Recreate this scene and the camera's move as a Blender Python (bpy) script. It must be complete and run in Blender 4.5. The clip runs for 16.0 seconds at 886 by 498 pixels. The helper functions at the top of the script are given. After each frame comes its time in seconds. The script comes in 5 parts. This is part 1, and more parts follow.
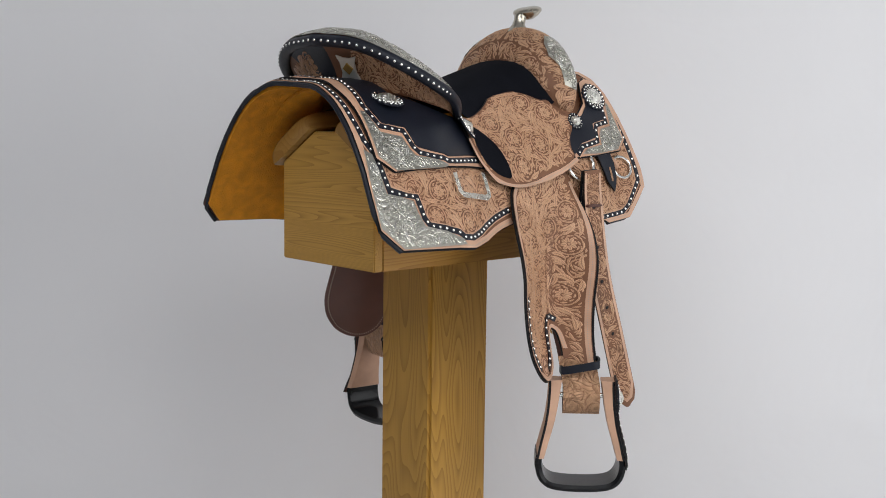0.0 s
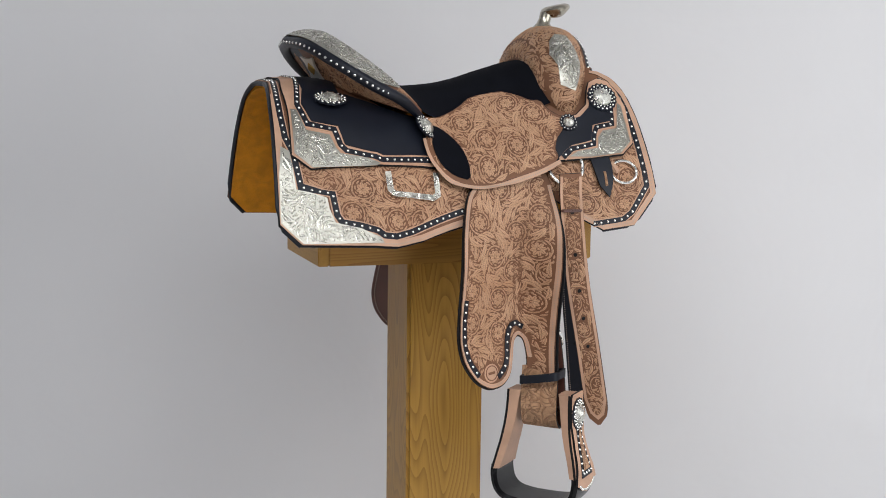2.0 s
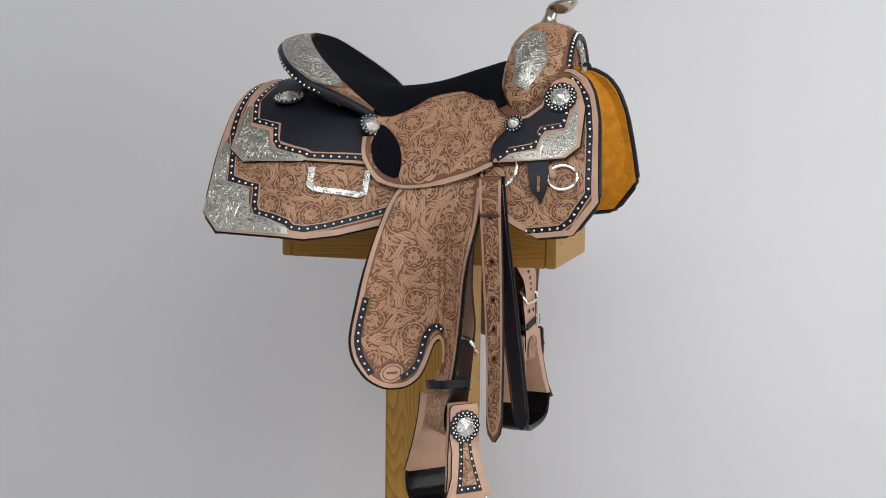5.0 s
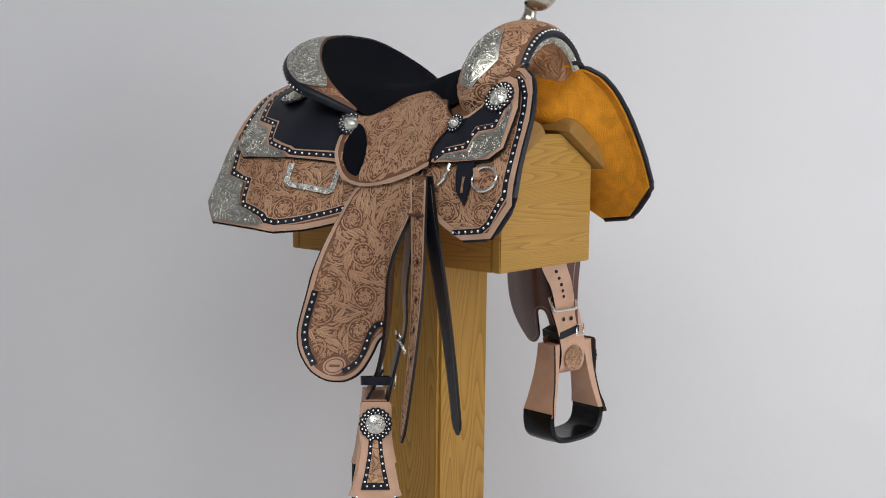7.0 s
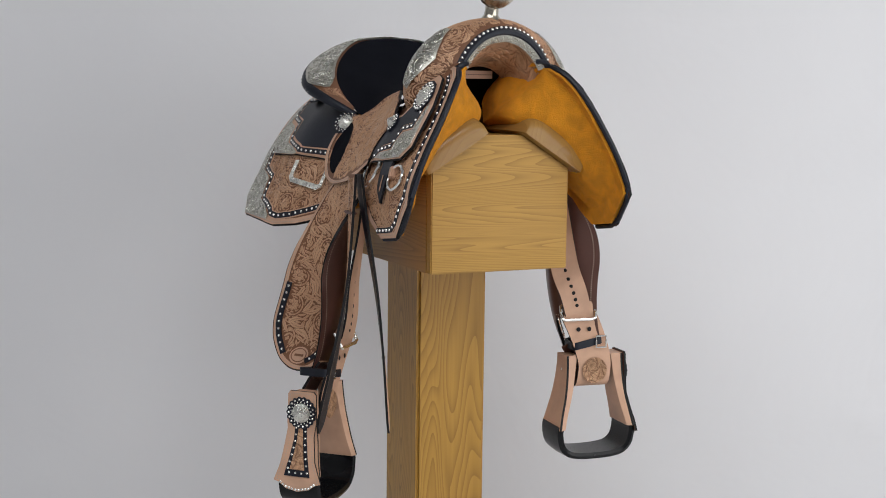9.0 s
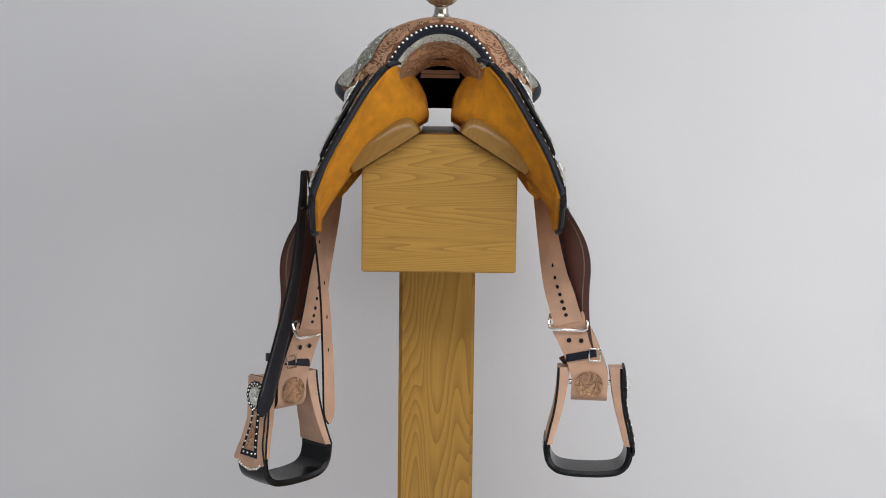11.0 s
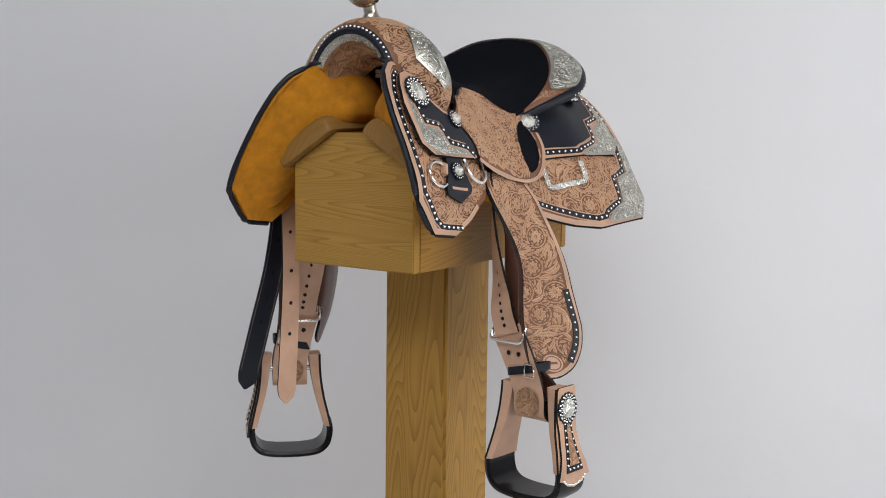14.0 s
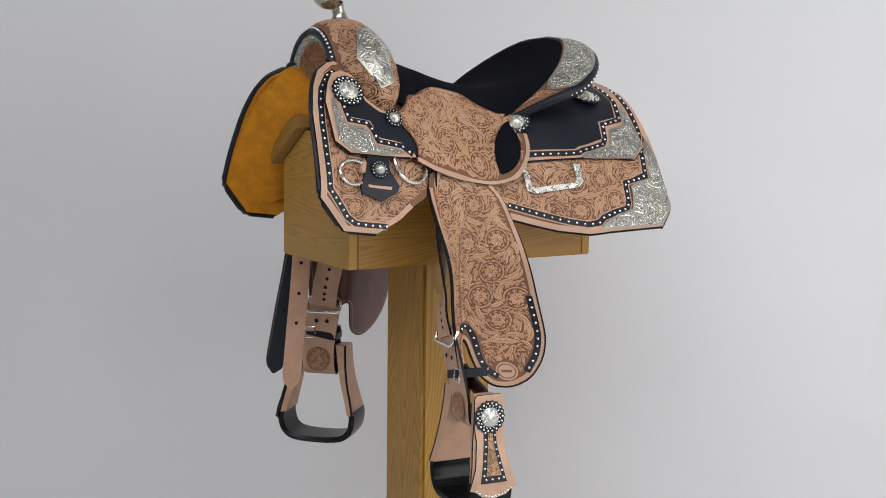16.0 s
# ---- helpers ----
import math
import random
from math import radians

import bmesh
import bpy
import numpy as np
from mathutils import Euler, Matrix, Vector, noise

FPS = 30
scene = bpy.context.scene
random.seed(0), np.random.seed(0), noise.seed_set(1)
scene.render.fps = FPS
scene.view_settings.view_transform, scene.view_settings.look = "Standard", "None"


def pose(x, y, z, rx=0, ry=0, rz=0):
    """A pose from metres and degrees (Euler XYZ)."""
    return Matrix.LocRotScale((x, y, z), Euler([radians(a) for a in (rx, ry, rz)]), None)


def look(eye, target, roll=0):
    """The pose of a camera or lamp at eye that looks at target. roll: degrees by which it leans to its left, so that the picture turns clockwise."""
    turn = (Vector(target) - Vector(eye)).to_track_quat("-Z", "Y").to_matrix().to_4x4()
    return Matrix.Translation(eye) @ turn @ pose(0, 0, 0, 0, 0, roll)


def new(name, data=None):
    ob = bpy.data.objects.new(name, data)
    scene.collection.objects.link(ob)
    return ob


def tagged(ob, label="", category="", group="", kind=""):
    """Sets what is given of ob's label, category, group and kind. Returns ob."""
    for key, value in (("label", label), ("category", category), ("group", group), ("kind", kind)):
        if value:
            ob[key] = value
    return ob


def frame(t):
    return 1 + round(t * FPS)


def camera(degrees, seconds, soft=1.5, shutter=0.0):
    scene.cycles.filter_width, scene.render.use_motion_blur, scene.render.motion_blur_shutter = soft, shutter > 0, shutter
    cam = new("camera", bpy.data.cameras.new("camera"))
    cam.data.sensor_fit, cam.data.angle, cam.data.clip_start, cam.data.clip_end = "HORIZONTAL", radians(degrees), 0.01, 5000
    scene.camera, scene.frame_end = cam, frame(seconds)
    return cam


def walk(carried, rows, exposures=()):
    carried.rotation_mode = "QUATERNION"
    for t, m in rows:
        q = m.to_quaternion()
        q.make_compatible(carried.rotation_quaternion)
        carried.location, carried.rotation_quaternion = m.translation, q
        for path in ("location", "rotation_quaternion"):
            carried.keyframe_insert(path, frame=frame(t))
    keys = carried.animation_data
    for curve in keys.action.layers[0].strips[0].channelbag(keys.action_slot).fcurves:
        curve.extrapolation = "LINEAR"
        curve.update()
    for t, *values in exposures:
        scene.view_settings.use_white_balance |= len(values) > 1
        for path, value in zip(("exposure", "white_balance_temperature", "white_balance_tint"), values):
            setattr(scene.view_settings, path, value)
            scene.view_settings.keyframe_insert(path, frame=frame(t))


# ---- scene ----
# The camera stands on a tripod; the saddle turns before it on its stand.
cam = camera(37.11, 16.0, soft=0.95)
EYE = pose(0.011, -2.475, 1.35, 83.07, 0, 0) @ pose(0, 0, 0, 0, 0, 0.68)
walk(cam, [(0, EYE), (16, EYE)])

# ---- light ----
world = bpy.data.worlds.new("studio")
scene.world = world
world.use_nodes = True
world.node_tree.nodes["Background"].inputs[0].default_value = (0.75, 0.8, 0.9, 1)
world.node_tree.nodes["Background"].inputs[1].default_value = 0.15


def area_lamp(name, eye, target, size, power, colour, spread=180):
    data = bpy.data.lights.new(name, "AREA")
    data.shape, data.size, data.size_y = "RECTANGLE", size[0], size[1]
    data.energy, data.color = power, colour
    data.spread = radians(spread)
    ob = new(name, data)
    ob.matrix_world = look(eye, target)
    return ob


area_lamp("softbox_light", (2.08, -1.35, 1.4), (0.1, 0.0, 1.0), (2.1, 1.8), 24.5, (0.97, 0.985, 1.0))
area_lamp("ceiling_light", (-0.2, -1.9, 2.93), (-0.2, -0.9, 0), (3.2, 1.8), 62, (0.95, 0.975, 1.0))
scene.view_settings.exposure = 0.32


# ---- materials ----
def material(name):
    m = bpy.data.materials.new(name)
    m.use_nodes = True
    return m, m.node_tree.nodes, m.node_tree.links, m.node_tree.nodes["Principled BSDF"]


def node(nodes, links, kind, values=(), **settings):
    n = nodes.new(kind)
    for key, value in settings.items():
        if key == "operation":
            n.operation = value
        elif key == "blend":
            n.blend_type = value
        elif key == "data_type":
            n.data_type = value
        elif key == "dims":
            n.voronoi_dimensions = value
        elif key == "feature":
            n.feature = value
    for i, value in enumerate(values):
        if value is None:
            continue
        if hasattr(value, "is_output"):
            links.new(value, n.inputs[i])
        else:
            n.inputs[i].default_value = value
    return n


class Maths:
    """Short names for arithmetic nodes."""

    def __init__(self, nodes, links):
        self.nodes, self.links = nodes, links

    def do(self, operation, *values):
        return node(self.nodes, self.links, "ShaderNodeMath", values, operation=operation).outputs[0]

    def vec(self, operation, *values):
        return node(self.nodes, self.links, "ShaderNodeVectorMath", values, operation=operation)

    def mix(self, f, a, b):
        n = self.nodes.new("ShaderNodeMix")
        n.data_type = "RGBA"
        for i, value in ((0, f), (6, a), (7, b)):
            if hasattr(value, "is_output"):
                self.links.new(value, n.inputs[i])
            else:
                n.inputs[i].default_value = value
        return n.outputs[2]

    def smooth(self, x, a, b):
        n = self.nodes.new("ShaderNodeMapRange")
        n.interpolation_type = "SMOOTHSTEP"
        self.links.new(x, n.inputs[0])
        n.inputs[1].default_value, n.inputs[2].default_value = a, b
        return n.outputs[0]

    def noise(self, vector, scale, detail=3, distortion=0):
        n = self.nodes.new("ShaderNodeTexNoise")
        if vector is not None:
            self.links.new(vector, n.inputs["Vector"])
        n.inputs["Scale"].default_value, n.inputs["Detail"].default_value = scale, detail
        n.inputs["Distortion"].default_value = distortion
        return n

    def bump(self, bsdf, height, strength, distance):
        n = self.nodes.new("ShaderNodeBump")
        n.inputs["Strength"].default_value, n.inputs["Distance"].default_value = strength, distance
        self.links.new(height, n.inputs["Height"])
        self.links.new(n.outputs[0], bsdf.inputs["Normal"])


def carving(nodes, links, cell):
    """Height of carved rosettes and curling leaves, on the flat layout of a sheet: 0 cut in, 1 proud."""
    m = Maths(nodes, links)
    uv = nodes.new("ShaderNodeUVMap").outputs[0]
    wob = m.noise(uv, 1.1 / cell, 1)
    shift = m.vec("MULTIPLY_ADD", wob.outputs["Color"], (cell * .35,) * 3, (-cell * .175,) * 3).outputs[0]
    p = m.vec("ADD", uv, shift).outputs[0]
    cells = node(nodes, links, "ShaderNodeTexVoronoi", dims="2D", feature="F1")
    links.new(p, cells.inputs["Vector"])
    cells.inputs["Scale"].default_value, cells.inputs["Randomness"].default_value = 1 / cell, .55
    local = m.vec("SUBTRACT", p, cells.outputs["Position"]).outputs[0]
    flat = m.vec("MULTIPLY", local, (1, 1, 0)).outputs[0]
    r = m.do("DIVIDE", m.vec("LENGTH", flat).outputs["Value"], cell)
    parts = nodes.new("ShaderNodeSeparateXYZ")
    links.new(flat, parts.inputs[0])
    rnd = nodes.new("ShaderNodeSeparateColor")
    links.new(cells.outputs["Color"], rnd.inputs[0])
    angle = m.do("ARCTAN2", parts.outputs[1], parts.outputs[0])
    turned = m.do("MULTIPLY_ADD", rnd.outputs[0], 6.28, angle)
    # rosette: petals between an eye and a rim
    petal = m.do("ABSOLUTE", m.do("SINE", m.do("MULTIPLY", turned, 2.5)))
    rim = m.do("MULTIPLY_ADD", petal, .035, .185)
    inside = m.smooth(m.do("SUBTRACT", rim, r), -.012, .012)
    veins = m.do("ABSOLUTE", m.do("SINE", m.do("MULTIPLY", turned, 10)))
    ring = m.smooth(m.do("ABSOLUTE", m.do("SUBTRACT", r, rim)), -.006, .018)
    eye = m.smooth(m.do("ABSOLUTE", m.do("SUBTRACT", r, .06)), -.010, .014)
    flower = m.do("MULTIPLY", m.do("MULTIPLY", m.do("MULTIPLY_ADD", veins, .35, .75), m.smooth(petal, -.12, .12)), m.do("MULTIPLY", ring, eye))
    # sprays of veined leaves that curl round each rosette
    bend = m.noise(p, 1.5 / cell, 1).outputs["Color"]
    soft = nodes.new("ShaderNodeSeparateColor")
    links.new(bend, soft.inputs[0])
    sense = m.do("SIGN", m.do("SUBTRACT", rnd.outputs[1], .5))
    curl = m.do("MULTIPLY", m.do("LOGARITHM", m.do("ADD", r, .02), 2.7183), 11.0)
    phase = m.do("ADD", m.do("MULTIPLY_ADD", turned, 6.0, m.do("MULTIPLY", curl, sense)), m.do("MULTIPLY_ADD", soft.outputs[0], 5.0, -2.5))
    saw = m.do("FRACT", m.do("MULTIPLY", phase, .15915))
    spray = m.do("MULTIPLY", m.smooth(saw, -.02, .14), m.do("SUBTRACT", 1.0, m.do("MULTIPLY", m.smooth(saw, .3, 1.0), .72)))
    rib = m.do("ABSOLUTE", m.do("SINE", m.do("MULTIPLY_ADD", phase, 1.5, m.do("MULTIPLY", r, 34))))
    spray = m.do("MULTIPLY", spray, m.do("MULTIPLY_ADD", m.smooth(rib, .0, .6), .55, .45))
    stem = m.smooth(m.do("ABSOLUTE", m.do("SUBTRACT", m.do("MULTIPLY_ADD", soft.outputs[2], .06, r), .32)), -.006, .016)
    spray = m.do("MULTIPLY", spray, stem)
    # other leaves lap over them the other way
    over = m.do("ADD", m.do("SUBTRACT", m.do("MULTIPLY", turned, 6.0), m.do("MULTIPLY", curl, m.do("MULTIPLY", sense, .8))), m.do("MULTIPLY_ADD", soft.outputs[1], 8.0, -4.0))
    saw = m.do("FRACT", m.do("MULTIPLY", over, .15915))
    lap = m.do("MULTIPLY", m.smooth(saw, -.02, .12), m.do("SUBTRACT", 1.0, m.do("MULTIPLY", m.smooth(saw, .3, 1.0), .7)))
    rib = m.do("ABSOLUTE", m.do("SINE", m.do("MULTIPLY_ADD", over, 1.5, m.do("MULTIPLY", r, -38))))
    lap = m.do("MULTIPLY", lap, m.do("MULTIPLY_ADD", m.smooth(rib, .0, .6), .55, .45))
    pick = m.smooth(m.do("MULTIPLY_ADD", soft.outputs[2], .5, r), .64, .66)
    leaf = m.do("ADD", m.do("MULTIPLY", spray, m.do("SUBTRACT", 1.0, pick)), m.do("MULTIPLY", lap, pick))
    mixed = m.do("ADD", m.do("MULTIPLY", flower, inside), m.do("MULTIPLY", m.do("MULTIPLY", leaf, ring), m.do("SUBTRACT", 1.0, inside)))
    return m, uv, mixed


def tooled_leather(name, light, dark, cell=.058):
    mat, nodes, links, bsdf = material(name)
    m, uv, h = carving(nodes, links, cell)
    stain = m.noise(uv, 9, 3).outputs[0]
    tone = m.mix(m.smooth(stain, .3, .7), (*light, 1), (*[c * .84 for c in light], 1))
    # carved height sets the colour: dark cuts, plus shading painted across each leaf
    mid = tuple(a * .5 + b * .5 for a, b in zip(light, dark))
    low = m.mix(m.smooth(h, .0, .26), (*dark, 1), (*mid, 1))
    links.new(m.mix(m.smooth(h, .22, .85), low, tone), bsdf.inputs["Base Color"])
    bsdf.inputs["Roughness"].default_value = .5
    grain = m.noise(uv, 900, 2).outputs[0]
    m.bump(bsdf, m.do("MULTIPLY_ADD", grain, .06, h), 1.0, .0040)
    return mat


def plain_leather(name, colour, rough=.5, grain=700, depth=.0004, spread=.8, gloss=.5):
    mat, nodes, links, bsdf = material(name)
    m = Maths(nodes, links)
    where = nodes.new("ShaderNodeTexCoord").outputs["Object"]
    stain = m.noise(where, 22, 4).outputs[0]
    links.new(m.mix(m.smooth(stain, .3, .75), (*colour, 1), (*[c * spread for c in colour], 1)), bsdf.inputs["Base Color"])
    bsdf.inputs["Roughness"].default_value = rough
    bsdf.inputs["Specular IOR Level"].default_value = gloss
    m.bump(bsdf, m.noise(where, grain, 3).outputs[0], .5, depth)
    return mat


def engraved_silver(name, cell=.042, rough=.24):
    mat, nodes, links, bsdf = material(name)
    m, uv, h = carving(nodes, links, cell)
    bsdf.inputs["Metallic"].default_value = 1
    links.new(m.mix(m.smooth(h, 0.0, .34), (.19, .18, .14, 1), (.84, .825, .76, 1)), bsdf.inputs["Base Color"])
    rub = m.noise(uv, 60, 3).outputs[0]
    links.new(m.do("MULTIPLY_ADD", rub, .2, rough - .06), bsdf.inputs["Roughness"])
    m.bump(bsdf, h, .6, .0018)
    return mat


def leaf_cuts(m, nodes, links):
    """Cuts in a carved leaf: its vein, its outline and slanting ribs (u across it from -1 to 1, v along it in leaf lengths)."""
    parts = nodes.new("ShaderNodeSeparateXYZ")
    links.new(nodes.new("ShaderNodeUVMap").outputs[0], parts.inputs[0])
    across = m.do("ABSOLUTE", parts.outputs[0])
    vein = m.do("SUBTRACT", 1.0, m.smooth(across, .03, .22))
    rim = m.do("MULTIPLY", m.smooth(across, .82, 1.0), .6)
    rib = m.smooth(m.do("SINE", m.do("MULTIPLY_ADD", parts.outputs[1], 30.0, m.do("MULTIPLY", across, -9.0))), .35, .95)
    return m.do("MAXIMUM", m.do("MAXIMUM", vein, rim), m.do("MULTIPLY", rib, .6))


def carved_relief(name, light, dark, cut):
    """Burnished leather on the carved leaves: each leaf a little apart in tone, its cuts darkened in colour as stain
    and as painted relief shading.
    """
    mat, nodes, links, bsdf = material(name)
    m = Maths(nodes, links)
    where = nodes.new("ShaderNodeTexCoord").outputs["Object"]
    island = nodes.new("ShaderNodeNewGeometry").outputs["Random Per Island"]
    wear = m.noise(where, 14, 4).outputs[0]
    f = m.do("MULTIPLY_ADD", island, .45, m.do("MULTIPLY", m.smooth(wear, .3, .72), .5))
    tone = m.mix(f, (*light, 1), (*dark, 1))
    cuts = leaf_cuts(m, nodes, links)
    # the dark cut colour also paints the shade of these shallow creases
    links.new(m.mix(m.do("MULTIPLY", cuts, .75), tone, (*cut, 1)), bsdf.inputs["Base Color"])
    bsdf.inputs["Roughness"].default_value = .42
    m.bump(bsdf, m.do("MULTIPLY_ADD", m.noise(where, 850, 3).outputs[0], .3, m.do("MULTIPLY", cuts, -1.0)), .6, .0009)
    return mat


def bright_relief(name):
    mat, nodes, links, bsdf = material(name)
    m = Maths(nodes, links)
    where = nodes.new("ShaderNodeTexCoord").outputs["Object"]
    island = nodes.new("ShaderNodeNewGeometry").outputs["Random Per Island"]
    bsdf.inputs["Metallic"].default_value = 1
    cuts = leaf_cuts(m, nodes, links)
    tone = m.mix(island, (.86, .845, .78, 1), (.66, .64, .56, 1))
    links.new(m.mix(m.do("MULTIPLY", cuts, .6), tone, (.30, .285, .24, 1)), bsdf.inputs["Base Color"])
    links.new(m.do("MULTIPLY_ADD", m.noise(where, 180, 3).outputs[0], .2, .12), bsdf.inputs["Roughness"])
    m.bump(bsdf, m.do("MULTIPLY", cuts, -1.0), .7, .0009)
    return mat


def metal(name, colour, rough):
    mat, nodes, links, bsdf = material(name)
    m = Maths(nodes, links)
    where = nodes.new("ShaderNodeTexCoord").outputs["Object"]
    bsdf.inputs["Metallic"].default_value = 1
    bsdf.inputs["Base Color"].default_value = (*colour, 1)
    links.new(m.do("MULTIPLY_ADD", m.noise(where, 160, 3).outputs[0], .18, rough), bsdf.inputs["Roughness"])
    m.bump(bsdf, m.noise(where, 210, 3).outputs[0], .35, .0008)
    return mat


def wood(name, light, dark, along, rough=.42, scale=1.0, bands=46, pull=.10, line_mix=.62):
    """Ash boards: growth rings stretched along an axis (0, 1 or 2)."""
    mat, nodes, links, bsdf = material(name)
    m = Maths(nodes, links)
    where = nodes.new("ShaderNodeTexCoord").outputs["Object"]
    rand = nodes.new("ShaderNodeObjectInfo").outputs["Random"]
    moved = m.vec("ADD", where, m.vec("SCALE", (3.1, 5.3, 2.7), None, None, rand).outputs[0]).outputs[0]
    stretch = [1.0, 1.0, 1.0]
    stretch[along] = pull
    p = m.vec("MULTIPLY", moved, tuple(stretch)).outputs[0]
    rings = m.noise(p, 7 * scale, 1.5, .3).outputs[0]
    band = m.do("FRACT", m.do("MULTIPLY", rings, bands))
    line = m.do("POWER", band, 2.2)
    hair = [260.0, 260.0, 260.0]
    hair[along] = 9.0
    fibre = m.noise(m.vec("MULTIPLY", moved, tuple(hair)).outputs[0], 1, 3).outputs[0]
    patch = m.noise(p, 4, 2).outputs[0]
    f = m.do("MULTIPLY_ADD", line, line_mix, m.do("MULTIPLY_ADD", fibre, .45, -.16))
    tone = m.mix(f, (*light, 1), (*dark, 1))
    links.new(m.mix(m.do("MULTIPLY", m.smooth(patch, .3, .7), .35), tone, (*[c * .72 for c in light], 1)), bsdf.inputs["Base Color"])
    bsdf.inputs["Roughness"].default_value = rough
    bsdf.inputs["Specular IOR Level"].default_value = .28
    m.bump(bsdf, m.do("MULTIPLY_ADD", fibre, -.5, line), .12, .0008)
    return mat


def wool(name, colour):
    mat, nodes, links, bsdf = material(name)
    m = Maths(nodes, links)
    where = nodes.new("ShaderNodeTexCoord").outputs["Object"]
    clump = m.noise(where, 45, 4, .4).outputs[0]
    links.new(m.mix(m.smooth(clump, .25, .75), (*[c * .72 for c in colour], 1), (*colour, 1)), bsdf.inputs["Base Color"])
    bsdf.inputs["Roughness"].default_value = .95
    m.bump(bsdf, m.do("ADD", clump, m.noise(where, 500, 2).outputs[0]), .8, .005)
    return mat


def plaster(name, colour):
    mat, nodes, links, bsdf = material(name)
    m = Maths(nodes, links)
    where = nodes.new("ShaderNodeTexCoord").outputs["Object"]
    big = m.noise(where, 1.3, 3).outputs[0]
    links.new(m.mix(big, (*colour, 1), (*[c * .95 for c in colour], 1)), bsdf.inputs["Base Color"])
    bsdf.inputs["Roughness"].default_value = .9
    m.bump(bsdf, m.noise(where, 2.2, 4, .5).outputs[0], .4, .03)
    return mat


TOOLED = tooled_leather("tooled_leather", (.62, .350, .195), (.185, .068, .026), .047)
GROUND = plain_leather("stained_carving_ground", (.215, .092, .044), .6, 900, .0006)
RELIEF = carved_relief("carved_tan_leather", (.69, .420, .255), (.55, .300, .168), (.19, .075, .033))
SILVER_RELIEF = bright_relief("engraved_silver_scrolls")
SILVER_GROUND = metal("oxidised_silver_ground", (.47, .455, .40), .27)
THREAD = plain_leather("pale_thread", (.50, .38, .30), .8)
TAN = plain_leather("tan_leather", (.62, .37, .245), .48)
BLACK = plain_leather("black_leather", (.007, .009, .017), .46, gloss=.35)
EDGE = plain_leather("dyed_leather_edge", (.008, .007, .008), .55, gloss=.25)
SUEDE = plain_leather("black_suede", (.007, .0075, .011), 1.0, 1500, .0006, gloss=.08)
BROWN = plain_leather("brown_flesh_side_leather", (.115, .045, .032), .4)
LACQUER = plain_leather("black_glossy_tread", (.007, .007, .008), .22, 60, .0005, gloss=.22)
SILVER = engraved_silver("engraved_silver")
FINE_SILVER = engraved_silver("fine_engraved_silver", .02)
BRIGHT = metal("polished_silver", (.88, .87, .83), .12)
# Horn metal: its darker colour stands in for the dark surroundings it reflects.
DARK_SILVER = metal("darkened_silver", (.50, .46, .38), .16)
GOLD = metal("old_gold", (.55, .36, .12), .45)
BRUSHED = metal("brushed_silver", (.80, .79, .74), .5)
FLEECE = wool("golden_wool", (.75, .29, .008))
ASH_X = wood("ash_along_beam", (.44, .230, .048), (.22, .098, .020), 0)
ASH_Y = wood("ash_across_beam", (.50, .280, .060), (.22, .105, .024), 1, .45, 1.9, 60, .04, .62)
ASH_Z = wood("ash_upright", (.47, .255, .050), (.19, .086, .018), 2, .36, 1.0, 44, .15, .6)
BAR_WOOD = wood("stained_bar_wood", (.33, .18, .05), (.21, .105, .03), 0, .2, .8, 20, .1, .4)
PAPER = plaster("white_backdrop", (.80, .79, .80))
# Tones of the unseen room, set for the light it bounces and metals reflect.
ROOM = plaster("grey_wall_paint", (.46, .46, .47))
WHITE = plaster("white_floor_paint", (.78, .78, .78))


# ---- the saddle's outlines on its right side: x forwards and height, in metres ----
SKIRT = ((-0.340, 0.125), (-0.343, 0.156), (-0.345, 0.191), (-0.348, 0.246), (-0.353, 0.379), (-0.32, 0.413), (-0.2, 0.417), (-0.159, 0.421), (-0.108, 0.414), (-0.02, 0.39), (0.067, 0.361), (0.125, 0.332), (0.173, 0.361), (0.198, 0.384), (0.242, 0.409), (0.303, 0.4), (0.345, 0.335), (0.337, 0.263), (0.33, 0.2), (0.317, 0.155), (0.3, 0.118), (0.276, 0.092), (0.261, 0.088))
SKIRT_STUDS = ((-0.331, 0.138), (-0.332, 0.18), (-0.330, 0.222), (-0.32, 0.248), (-0.313, 0.313), (-0.28, 0.322), (-0.261, 0.326), (-0.257, 0.365), (-0.25, 0.377), (-0.219, 0.383), (-0.192, 0.391), (-0.181, 0.4), (-0.16, 0.403), (-0.128, 0.397), (-0.021, 0.365))
FLAP_STUDS = ((0.27, 0.117), (0.285, 0.131), (0.304, 0.161), (0.312, 0.186), (0.318, 0.222), (0.321, 0.253), (0.325, 0.298), (0.327, 0.318), (0.298, 0.373), (0.282, 0.387), (0.266, 0.39), (0.222, 0.396))
SKIRT_SILVER = ((-0.34, 0.239), (-0.326, 0.248), (-0.321, 0.317), (-0.294, 0.325), (-0.271, 0.335), (-0.269, 0.355), (-0.261, 0.378), (-0.219, 0.388), (-0.188, 0.403), (-0.184, 0.413), (-0.318, 0.412), (-0.352, 0.377), (-0.347, 0.291))
DEE = ((-0.164, 0.29), (-0.163, 0.321), (-0.155, 0.33), (-0.081, 0.341), (-0.071, 0.336), (-0.07, 0.3))
